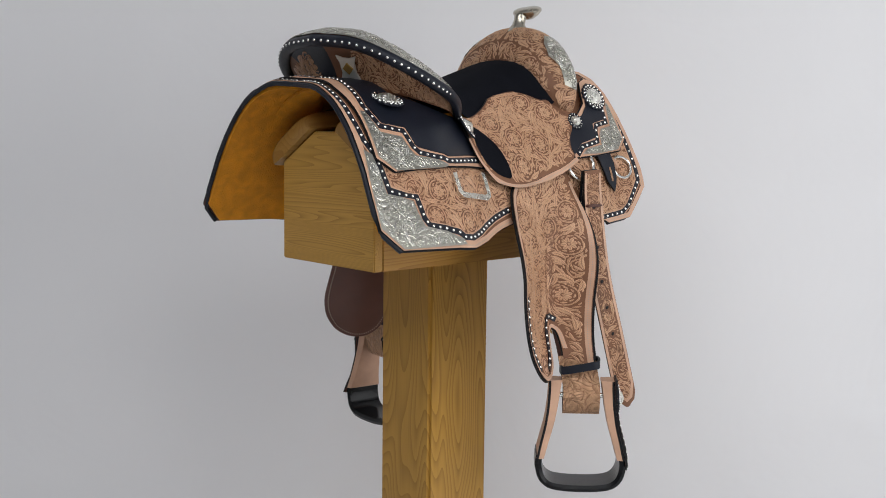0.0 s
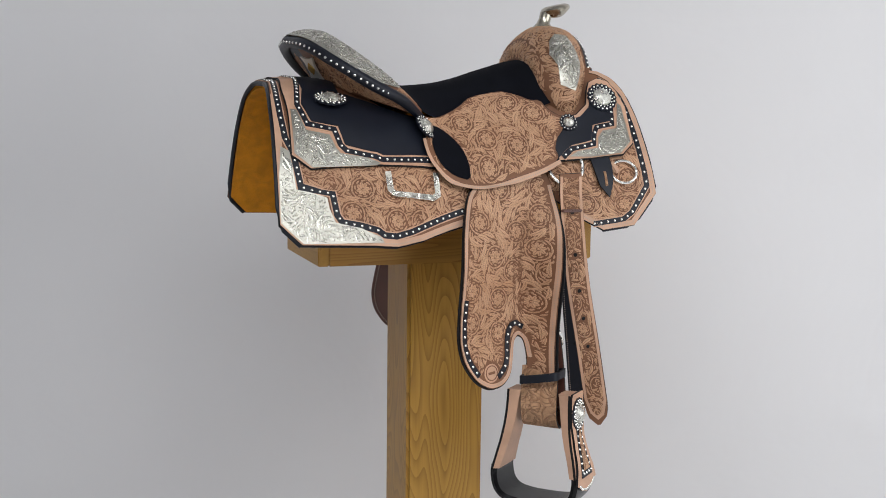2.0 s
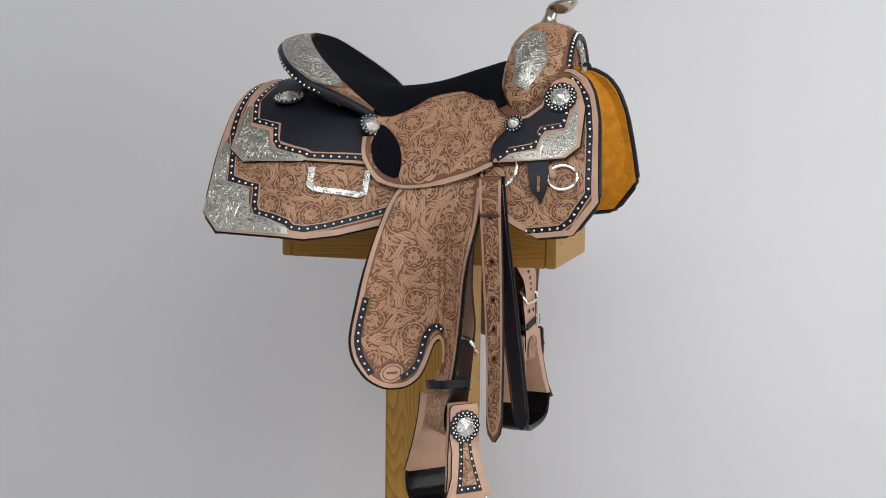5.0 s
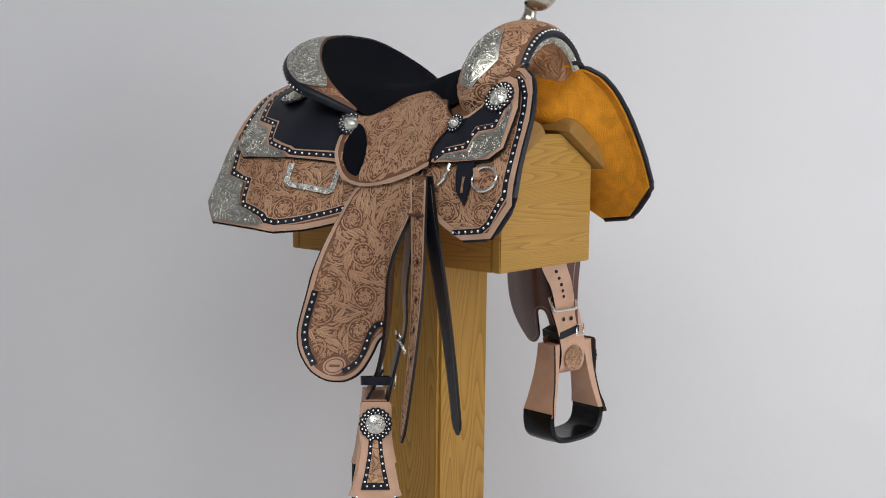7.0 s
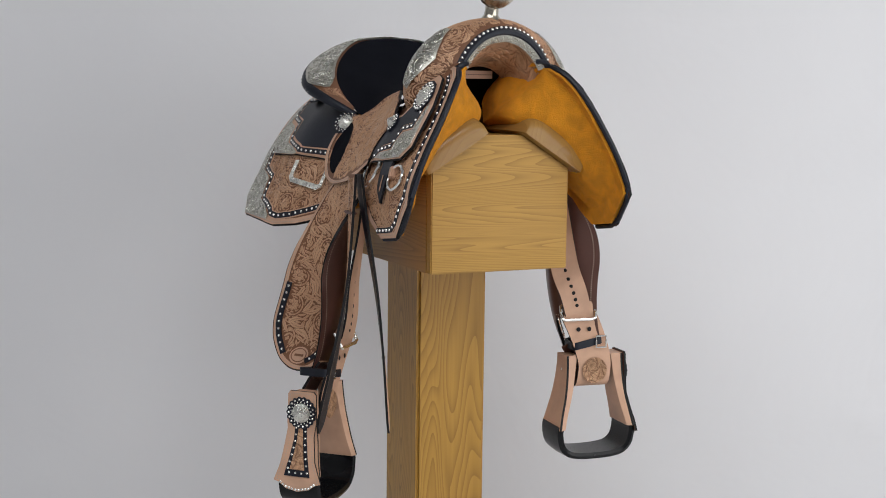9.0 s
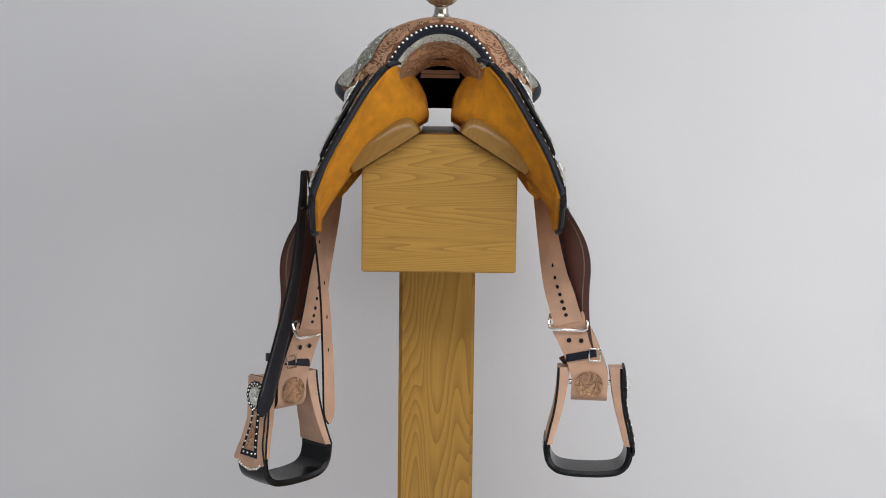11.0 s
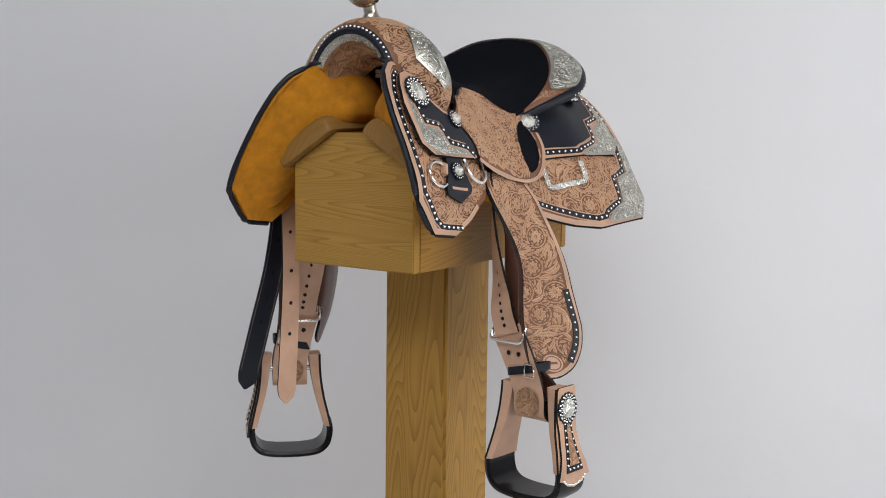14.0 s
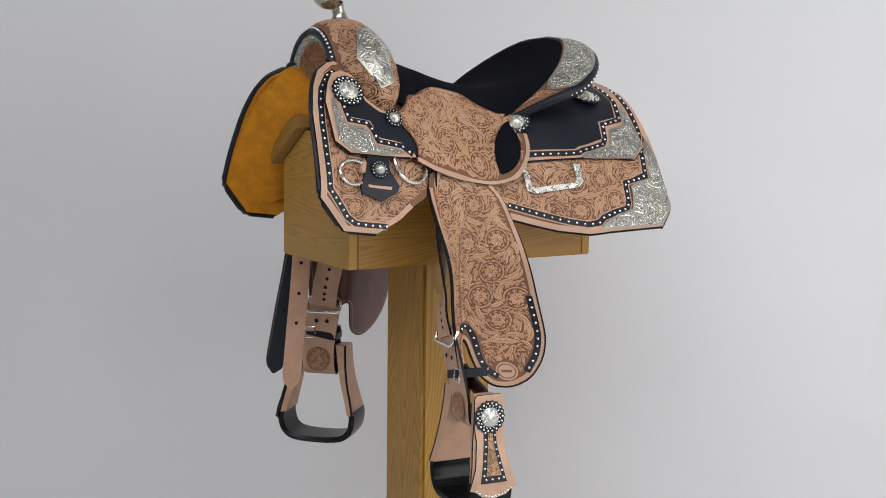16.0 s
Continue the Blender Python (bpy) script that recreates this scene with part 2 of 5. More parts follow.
JOCKEY = ((-0.318, 0.105), (-0.319, 0.129), (-0.318, 0.177), (-0.321, 0.226), (-0.323, 0.257), (-0.293, 0.282), (-0.243, 0.278), (-0.177, 0.276), (-0.13, 0.283), (-0.072, 0.292), (-0.027, 0.294), (-0.029, 0.22), (-0.074, 0.201), (-0.134, 0.178), (-0.195, 0.146), (-0.224, 0.127))
JOCKEY_BLACK = ((-0.284, 0.117), (-0.294, 0.161), (-0.282, 0.196), (-0.238, 0.203), (-0.231, 0.239), (-0.178, 0.254), (-0.169, 0.26), (-0.073, 0.274), (-0.043, 0.249), (-0.074, 0.203), (-0.134, 0.179), (-0.194, 0.148), (-0.223, 0.13))
JOCKEY_STUDS = ((-0.293, 0.117), (-0.301, 0.164), (-0.29, 0.2), (-0.246, 0.21), (-0.239, 0.239), (-0.23, 0.25), (-0.183, 0.262), (-0.173, 0.268), (-0.073, 0.282))
JOCKEY_SILVER = ((-0.314, 0.173), (-0.304, 0.175), (-0.294, 0.212), (-0.255, 0.221), (-0.248, 0.243), (-0.241, 0.255), (-0.197, 0.264), (-0.176, 0.274), (-0.182, 0.278), (-0.291, 0.281), (-0.319, 0.255), (-0.317, 0.217))
SEAT_J = ((-0.079, 0.199), (-0.06, 0.206), (-0.039, 0.202), (-0.009, 0.184), (0.025, 0.146), (0.078, 0.135), (0.107, 0.153), (0.131, 0.171), (0.148, 0.172), (0.157, 0.189), (0.172, 0.201), (0.186, 0.206), (0.178, 0.23), (0.163, 0.248), (0.156, 0.268), (0.161, 0.283), (0.125, 0.299), (0.057, 0.315), (0.018, 0.323), (-0.012, 0.321), (-0.053, 0.308), (-0.074, 0.287), (-0.082, 0.27), (-0.084, 0.245))
SEAT_LOBE = ((-0.072, 0.252), (-0.072, 0.271), (-0.058, 0.296), (-0.034, 0.309), (-0.008, 0.314), (-0.006, 0.296), (-0.012, 0.272), (-0.028, 0.249), (-0.049, 0.23), (-0.067, 0.222))
FRONT_J = ((0.178, 0.223), (0.186, 0.204), (0.208, 0.2), (0.231, 0.182), (0.238, 0.156), (0.246, 0.137), (0.264, 0.127), (0.282, 0.134), (0.295, 0.155), (0.307, 0.186), (0.307, 0.254), (0.284, 0.273), (0.221, 0.279), (0.163, 0.283), (0.157, 0.268), (0.163, 0.249))
FRONT_BLACK = ((0.162, 0.279), (0.158, 0.262), (0.166, 0.246), (0.18, 0.229), (0.195, 0.21), (0.213, 0.204), (0.234, 0.187), (0.245, 0.155), (0.26, 0.14), (0.277, 0.147), (0.288, 0.167), (0.279, 0.179), (0.271, 0.213), (0.234, 0.221), (0.226, 0.249), (0.187, 0.259))
FRONT_STUDS = ((0.169, 0.279), (0.187, 0.265), (0.229, 0.256), (0.234, 0.237), (0.241, 0.225), (0.273, 0.219), (0.278, 0.185))
FRONT_SILVER = ((0.18, 0.278), (0.197, 0.269), (0.236, 0.263), (0.24, 0.244), (0.251, 0.232), (0.28, 0.227), (0.287, 0.196), (0.292, 0.18), (0.298, 0.185), (0.302, 0.252), (0.279, 0.272), (0.221, 0.278))
FENDER = ((0.003, 0.074), (-0.017, 0.098), (-0.034, 0.159), (-0.048, 0.235), (-0.058, 0.3), (-0.061, 0.337), (-0.053, 0.37), (-0.03, 0.402), (0.0, 0.419), (0.03, 0.418), (0.051, 0.402), (0.06, 0.373), (0.066, 0.346), (0.077, 0.338), (0.088, 0.345), (0.091, 0.376), (0.084, 0.423), (0.123, 0.413), (0.13, 0.329), (0.14, 0.214), (0.149, 0.142), (0.142, 0.078), (0.129, 0.043))
FENDER_STUDS_A = ((-0.042, 0.265), (-0.049, 0.306), (-0.051, 0.338), (-0.043, 0.367), (-0.024, 0.394))
FENDER_STUDS_B = ((0.088, 0.325), (0.074, 0.317), (0.059, 0.32), (0.05, 0.339), (0.046, 0.377), (0.037, 0.392), (0.021, 0.403))
TONGUE = ((0.219, 0.278), (0.225, 0.301), (0.231, 0.316), (0.25, 0.342), (0.257, 0.314), (0.259, 0.292), (0.256, 0.276))
TONGUE_SLOT = ((0.24, 0.299), (0.245, 0.299), (0.247, 0.318), (0.242, 0.319))
KEEPER = ((0.252, 0.274), (0.213, 0.273), (0.217, 0.299), (0.202, 0.319), (0.207, 0.331), (0.237, 0.348), (0.273, 0.329), (0.274, 0.316), (0.261, 0.298))
KEEPER_SLOT = ((0.261, 0.315), (0.217, 0.32), (0.218, 0.326), (0.261, 0.319))
CONCHOS = ((-0.241, 0.151), (-0.076, 0.225), (0.19, 0.217), (0.263, 0.171), (0.282, 0.299), (0.264, 0.293), (0.204, 0.286))
KEEPER_BUTTON = ((0.237, 0.298),)
SWELL_SILVER = ((0.196, 0.077), (0.217, 0.083), (0.226, 0.121), (0.231, 0.153), (0.223, 0.175), (0.216, 0.189), (0.206, 0.21), (0.181, 0.198), (0.181, 0.158), (0.173, 0.127), (0.181, 0.095))


# ---- the form of the saddle's sides ----
REAR = ((0, 1.354), (.055, 1.351), (.092, 1.340), (.132, 1.318), (.172, 1.278), (.208, 1.225), (.23, 1.18), (.272, 1.095))
MID = ((0, 1.352), (.052, 1.349), (.080, 1.340), (.097, 1.322), (.119, 1.289), (.157, 1.237), (.189, 1.18), (.222, 1.095))
FRONT = ((.062, 1.392), (.08, 1.390), (.098, 1.375), (.122, 1.343), (.150, 1.295), (.182, 1.237), (.205, 1.18), (.209, 1.10))
LEN = (0, .06, .103, .153, .203, .267, .317, .412)


def ease(a, b, x):
    t = min(1, max(0, (x - a) / (b - a)))
    return t * t * (3 - 2 * t)


def spline(values, k):
    n = len(values) - 1
    i = min(n - 1, max(0, int(k)))
    t = k - i
    a, b = values[i], values[i + 1]
    p = values[i - 1] if i else 2 * a - b
    q = values[i + 2] if i + 2 <= n else 2 * b - a
    if t > 1:
        return b + (t - 1) * (b - a)
    return 0.5 * (2 * a + (b - p) * t + (2 * p - 5 * a + 4 * b - q) * t * t + (3 * a - p - 3 * b + q) * t ** 3)


def side_surface(x, v):
    """Right half of the saddle's body: x along it, v down from its ridge."""
    i = max(j for j in range(7) if LEN[j] <= max(v, 0))
    k = i + (v - LEN[i]) / (LEN[i + 1] - LEN[i])
    r, f = 1 - ease(-.20, -.04, x), ease(.02, .22, x)
    m = 1 - r - f
    y, z = (spline([r * a[c] + m * b[c] + f * d[c] for a, b, d in zip(REAR, MID, FRONT)], k) for c in (0, 1))
    return (x, y, z)


def down(surface, x, z):
    """The v at which a surface has the height z."""
    a, b = 0.0, 0.8
    for _ in range(24):
        c = (a + b) / 2
        a, b = (c, b) if surface(x, c)[2] > z else (a, c)
    return a


TWIST = {-1: radians(45), 1: radians(82)}


def fender_surface(side):
    """The hanging fender, cupped across: u forwards, v down."""
    def surface(u, v):
        y = spline((.185, .195, .208, .210, .209, .215, .229, .253, .274, .290), v / .06)
        cup = spline((.085, .062, .042, .022, .008, .000, .028, .073, .125), max(0, (u + .07) / .03))
        return (u, y + cup * ease(.06, .25, v), 1.26 - v)
    return surface


SWELL = ((.150, .62), (.152, .76), (.160, .88), (.176, .96), (.198, 1.0), (.222, .995), (.244, .955), (.258, .90), (.265, .86), (.2675, .845), (.2665, .80), (.262, .775), (.258, .77), (.250, .70), (.246, .685), (.232, .60), (.20, .50), (.165, .46))


def swell_point(psi, x, r):
    """A point of the swell: psi degrees from its top, x along the saddle, r out from the gullet's middle."""
    over = max(0, abs(psi) - 72) / 42.5
    c = math.sqrt(max(.0004, 1 - over * over))
    a = radians(psi)
    narrow = 1 - .29 * ease(.200, .260, x) if r > .65 else .78
    x = .208 + (x - .208) * (.25 + .75 * c)
    r = r if r < .8 else .8 + (r - .8) * (.45 + .55 * c)
    z = 1.335 + .134 * r * math.cos(a) - .012 * max(0, .19 - x) / .04 * max(0, math.cos(a))
    return (x, .156 * narrow * r * (1 - .07 * (r > .8) * (1 - c)) * math.sin(a), z)


def swell_back(u, v):
    """The swell's rear face: u out from the seat's edge, v round it."""
    r = .62 + u / .134
    x = .150 + .002 * ease(.62, .76, r) + .008 * ease(.74, .88, r)
    return swell_point(v / .0018, x, r)


def swell_surface(x, v):
    k = 2.0
    for i in range(2, 8):
        if SWELL[i][0] <= x:
            k = i + (x - SWELL[i][0]) / (SWELL[i + 1][0] - SWELL[i][0])
    return swell_point(v / .0025, x, spline([p[1] for p in SWELL], k))


# ---- building helpers ----
def finish(name, bm, materials, parent=None, smooth=True):
    mesh = bpy.data.meshes.new(name)
    bm.normal_update()
    bm.to_mesh(mesh)
    bm.free()
    for mat in materials if isinstance(materials, (list, tuple)) else (materials,):
        mesh.materials.append(mat)
    if smooth:
        for poly in mesh.polygons:
            poly.use_smooth = True
        mesh.set_sharp_from_angle(angle=radians(40))
    ob = new(name, mesh)
    ob.parent = parent
    return ob


def part(name, bm, materials, parent, label="", smooth=True):
    return tagged(finish(name, bm, materials, parent, smooth), label)


def straight(p, side):
    return Vector((p.x, p.y * side, p.z))


def sat(p, side):
    """To the right or left side of the saddle, which sits a little askew: its left side is higher and closer in."""
    if side < 0:
        return Vector((p.x, -p.y, p.z))
    k = ease(.0, .09, p.y) if p.z > .3 else 0
    return Vector((p.x, p.y - .008 * k, p.z + .007 * k))


def sheet(outline, surface, side, off, thick, step=.012, laid_by=sat):
    """A leather sheet: an outline in x and v, laid on a surface, off above it and that thick. Material 1 is its cut edge."""
    flat = bmesh.new()
    flat.faces.new([flat.verts.new((x, v, 0)) for x, v in outline])
    for axis in (0, 1):
        low, high = min(p[axis] for p in outline), max(p[axis] for p in outline)
        n = int((high - low) / step)
        for i in range(1, n + 1):
            at = low + (high - low) * i / (n + 1) + 1e-5
            co, no = [0, 0, 0], [0, 0, 0]
            co[axis], no[axis] = at, 1
            bmesh.ops.bisect_plane(flat, geom=flat.verts[:] + flat.edges[:] + flat.faces[:], dist=1e-6, plane_co=co, plane_no=no)
    bm = bmesh.new()
    uv = bm.loops.layers.uv.new("UVMap")
    place, tops, lows = {}, {}, {}
    for vert in flat.verts:
        x, v = vert.co.x, vert.co.y
        c = Vector(surface(x, v))
        n = (Vector(surface(x + .002, v)) - Vector(surface(x - .002, v))).cross(Vector(surface(x, v + .002)) - Vector(surface(x, v - .002)))
        n.normalize()
        a, b = c + n * (off + thick), c + n * off
        tops[vert] = bm.verts.new(laid_by(a, side))
        lows[vert] = bm.verts.new(laid_by(b, side))
        place[tops[vert]] = place[lows[vert]] = (x, v)
    made = []
    for face in flat.faces:
        made.append(bm.faces.new([tops[v] for v in face.verts]))
        low = bm.faces.new([lows[v] for v in reversed(face.verts)])
        low.material_index = 2
        made.append(low)
    for edge in flat.edges:
        if len(edge.link_faces) == 1:
            loop = edge.link_loops[0]
            p, q = loop.vert, loop.link_loop_next.vert
            rim = bm.faces.new([tops[q], tops[p], lows[p], lows[q]])
            rim.material_index = 1
            made.append(rim)
    for face in made:
        for loop in face.loops:
            loop[uv].uv = place[loop.vert]
    flat.free()
    bmesh.ops.recalc_face_normals(bm, faces=bm.faces)
    return bm


def on(surface, points):
    """Points of x and height, as x and v on a surface."""
    return [(x, down(surface, x, z)) for x, z in points]


def offset(line, d):
    """A line in the plane moved to its left by d."""
    out = []
    for i, p in enumerate(line):
        p = Vector(p)
        a = (p - Vector(line[i - 1])).normalized() if i else None
        b = (Vector(line[i + 1]) - p).normalized() if i + 1 < len(line) else None
        a, b = a or b, b or a
        m = (a + b).normalized()
        n = Vector((-m.y, m.x))
        out.append(tuple(p + n * d / max(.5, m.dot(a))))
    return out


def ribbon(line, width):
    return offset(line, width / 2) + offset(line, -width / 2)[::-1]


def rounded(line, times=1, closed=False):
    """Corner cutting, to round a coarse outline."""
    for _ in range(times):
        n, out = len(line), []
        for i in range(n if closed else n - 1):
            p, q = Vector(line[i]), Vector(line[(i + 1) % n])
            out += [tuple(p.lerp(q, .22)), tuple(p.lerp(q, .78))]
        line = out if closed else [line[0]] + out[1:-1] + [line[-1]]
    return line


def along(line, step):
    """Even steps along a line in the plane."""
    out, left = [], step / 2
    for p, q in zip(line, line[1:]):
        p, q = Vector(p), Vector(q)
        d = (q - p).length
        while left <= d:
            out.append(tuple(p.lerp(q, left / d)))
            left += step
        left -= d
    return out


def frame_on(surface, side, x, v, off):
    c = Vector(surface(x, v))
    n = (Vector(surface(x + .002, v)) - Vector(surface(x - .002, v))).cross(Vector(surface(x, v + .002)) - Vector(surface(x, v - .002))).normalized()
    c = sat(c + n * off, side)
    n = Vector((n.x, n.y * side, n.z))
    m = n.to_track_quat("Z", "Y").to_matrix().to_4x4()
    return Matrix.Translation(c) @ m


def dome(bm, m, radius, height, rings=3, around=8, mat=0):
    """A low rounded stud."""
    top = bm.verts.new(m @ Vector((0, 0, height)))
    last = None
    for j in range(1, rings + 1):
        a = math.pi / 2 * j / rings
        ring = [bm.verts.new(m @ Vector((radius * math.sin(a) * math.cos(b), radius * math.sin(a) * math.sin(b), height * math.cos(a)))) for b in (2 * math.pi * i / around for i in range(around))]
        for i in range(around):
            k = (i + 1) % around
            f = bm.faces.new((top, ring[i], ring[k]) if last is None else (last[i], ring[i], ring[k], last[k]))
            f.material_index = mat
        last = ring


def studs(line, surface, side, off, step=.0135, radius=.0028):
    bm = bmesh.new()
    for x, v in along(line, step):
        dome(bm, frame_on(surface, side, x, v, off), radius, .0022)
    return bm


def tube(points, radius, around=10, closed=False, flat=1.0):
    bm = bmesh.new()
    rings, n = [], len(points)
    up = Vector((0, 0, 1))
    for i, p in enumerate(points):
        p = Vector(p)
        a = Vector(points[(i - 1) % n if closed else max(i - 1, 0)])
        b = Vector(points[(i + 1) % n if closed else min(i + 1, n - 1)])
        d = (b - a).normalized()
        s = d.cross(up)
        s = s.normalized() if s.length > 1e-4 else Vector((1, 0, 0))
        u = s.cross(d)
        r = radius(i / (n - 1)) if callable(radius) else radius
        rings.append([bm.verts.new(p + s * (r * math.cos(t)) + u * (r * flat * math.sin(t))) for t in (2 * math.pi * k / around for k in range(around))])
    for i in range(n if closed else n - 1):
        a, b = rings[i], rings[(i + 1) % n]
        for k in range(around):
            bm.faces.new((a[k], a[(k + 1) % around], b[(k + 1) % around], b[k]))
    if not closed:
        bm.faces.new(rings[0][::-1])
        bm.faces.new(rings[-1])
    bmesh.ops.recalc_face_normals(bm, faces=bm.faces)
    return bm


def grid_mesh(rows, closed=False, thick=0.0, mats=None):
    """A surface through rows of points, with UVs in metres."""
    bm = bmesh.new()
    uv = bm.loops.layers.uv.new("UVMap")
    verts = [[bm.verts.new(p) for p in row] for row in rows]
    n = len(rows[0])
    mid = len(rows) // 2
    us, vs = [0.0], [0.0]
    for j in range(1, n + 1):
        us.append(us[-1] + (Vector(rows[mid][j % n]) - Vector(rows[mid][j - 1])).length)
    for i in range(1, len(rows)):
        vs.append(vs[-1] + (Vector(rows[i][n // 2]) - Vector(rows[i - 1][n // 2])).length)
    for i in range(len(rows) - 1):
        for j in range(n if closed else n - 1):
            k = (j + 1) % n
            f = bm.faces.new((verts[i][j], verts[i][k], verts[i + 1][k], verts[i + 1][j]))
            f.material_index = mats(i, j) if mats else 0
            for loop, c in zip(f.loops, ((us[j], vs[i]), (us[j + 1], vs[i]), (us[j + 1], vs[i + 1]), (us[j], vs[i + 1]))):
                loop[uv].uv = c
    bmesh.ops.recalc_face_normals(bm, faces=bm.faces)
    return bm


def box(bm, low, high, bevel=.003, mat=0):
    made = bmesh.ops.create_cube(bm, size=1)
    for v in made["verts"]:
        v.co = [(a + b) / 2 + c * (b - a) for a, b, c in zip(low, high, v.co)]
    edges = list({e for v in made["verts"] for e in v.link_edges})
    if bevel:
        bmesh.ops.bevel(bm, geom=edges, offset=bevel, segments=2, affect="EDGES")
    for f in bm.faces:
        f.material_index = mat
    return bm


def concho(parent, m, r, beads=16):
    """A black scalloped disc with a ring of silver beads and a domed, engraved silver centre."""
    bm = bmesh.new()
    n = beads * 4
    low = [bm.verts.new(m @ Vector(((r + .0012 * math.cos(beads * a)) * math.cos(a), (r + .0012 * math.cos(beads * a)) * math.sin(a), 0))) for a in (2 * math.pi * i / n for i in range(n))]
    top = [bm.verts.new(v.co + m.to_3x3() @ Vector((0, 0, .003))) for v in low]
    bm.faces.new(top)
    for i in range(n):
        bm.faces.new((low[i], low[(i + 1) % n], top[(i + 1) % n], top[i]))
    bmesh.ops.recalc_face_normals(bm, faces=bm.faces)
    body = part("concho", bm, BLACK, parent, "beaded black concho with a silver centre", smooth=False)
    bm = bmesh.new()
    for i in range(beads):
        a = 2 * math.pi * i / beads
        dome(bm, m @ pose(.86 * r * math.cos(a), .86 * r * math.sin(a), .003), r * .085, r * .085)
        if r > .02:
            dome(bm, m @ pose(.70 * r * math.cos(a + .2), .70 * r * math.sin(a + .2), .003), r * .06, r * .06)
    tagged(part("bead_ring", bm, BRIGHT, body, "ring of silver beads"), kind="stuff")
    bm = bmesh.new()
    uv = bm.loops.layers.uv.new("UVMap")
    prof = ((.62, .003), (.60, .0055), (.50, .0075), (.30, .0105), (.12, .0125), (0.001, .0128))
    rings = [[bm.verts.new(m @ Vector((p * r * (1 + .03 * (j < 2) * math.cos(8 * a)) * math.cos(a), p * r * math.sin(a), h))) for a in (2 * math.pi * i / 24 for i in range(24))] for j, (p, h) in enumerate(prof)]
    for a, b in zip(rings, rings[1:]):
        for i in range(24):
            bm.faces.new((a[i], a[(i + 1) % 24], b[(i + 1) % 24], b[i]))
    inv = m.inverted()
    for f in bm.faces:
        for loop in f.loops:
            q = inv @ loop.vert.co
            loop[uv].uv = (q.x, q.y)
    bmesh.ops.recalc_face_normals(bm, faces=bm.faces)
    part("centre", bm, FINE_SILVER, body, "domed engraved silver centre")
    return body


# ---- carving ----
def inside(outline, x, v):
    hit = False
    for (a, b), (c, d) in zip(outline, outline[1:] + outline[:1]):
        if (b > v) != (d > v) and x < (c - a) * (v - b) / (d - b) + a:
            hit = not hit
    return hit


def leaf_line(x, v, angle, length, bend, steps=5):
    """Centre line of a leaf that starts at x, v and curls as it goes."""
    out = [(x, v)]
    for i in range(steps):
        a = angle + bend * (i + .5) / steps
        x, v = x + math.cos(a) * length / steps, v + math.sin(a) * length / steps
        out.append((x, v))
    return out


LEAF = (.22, .78, 1.0, .86, .52, .05)
STEM = (.7, 1.0, 1.0, 1.0, .9, .5)
PETAL = (.35, .72, .96, 1.06, .9, .35)


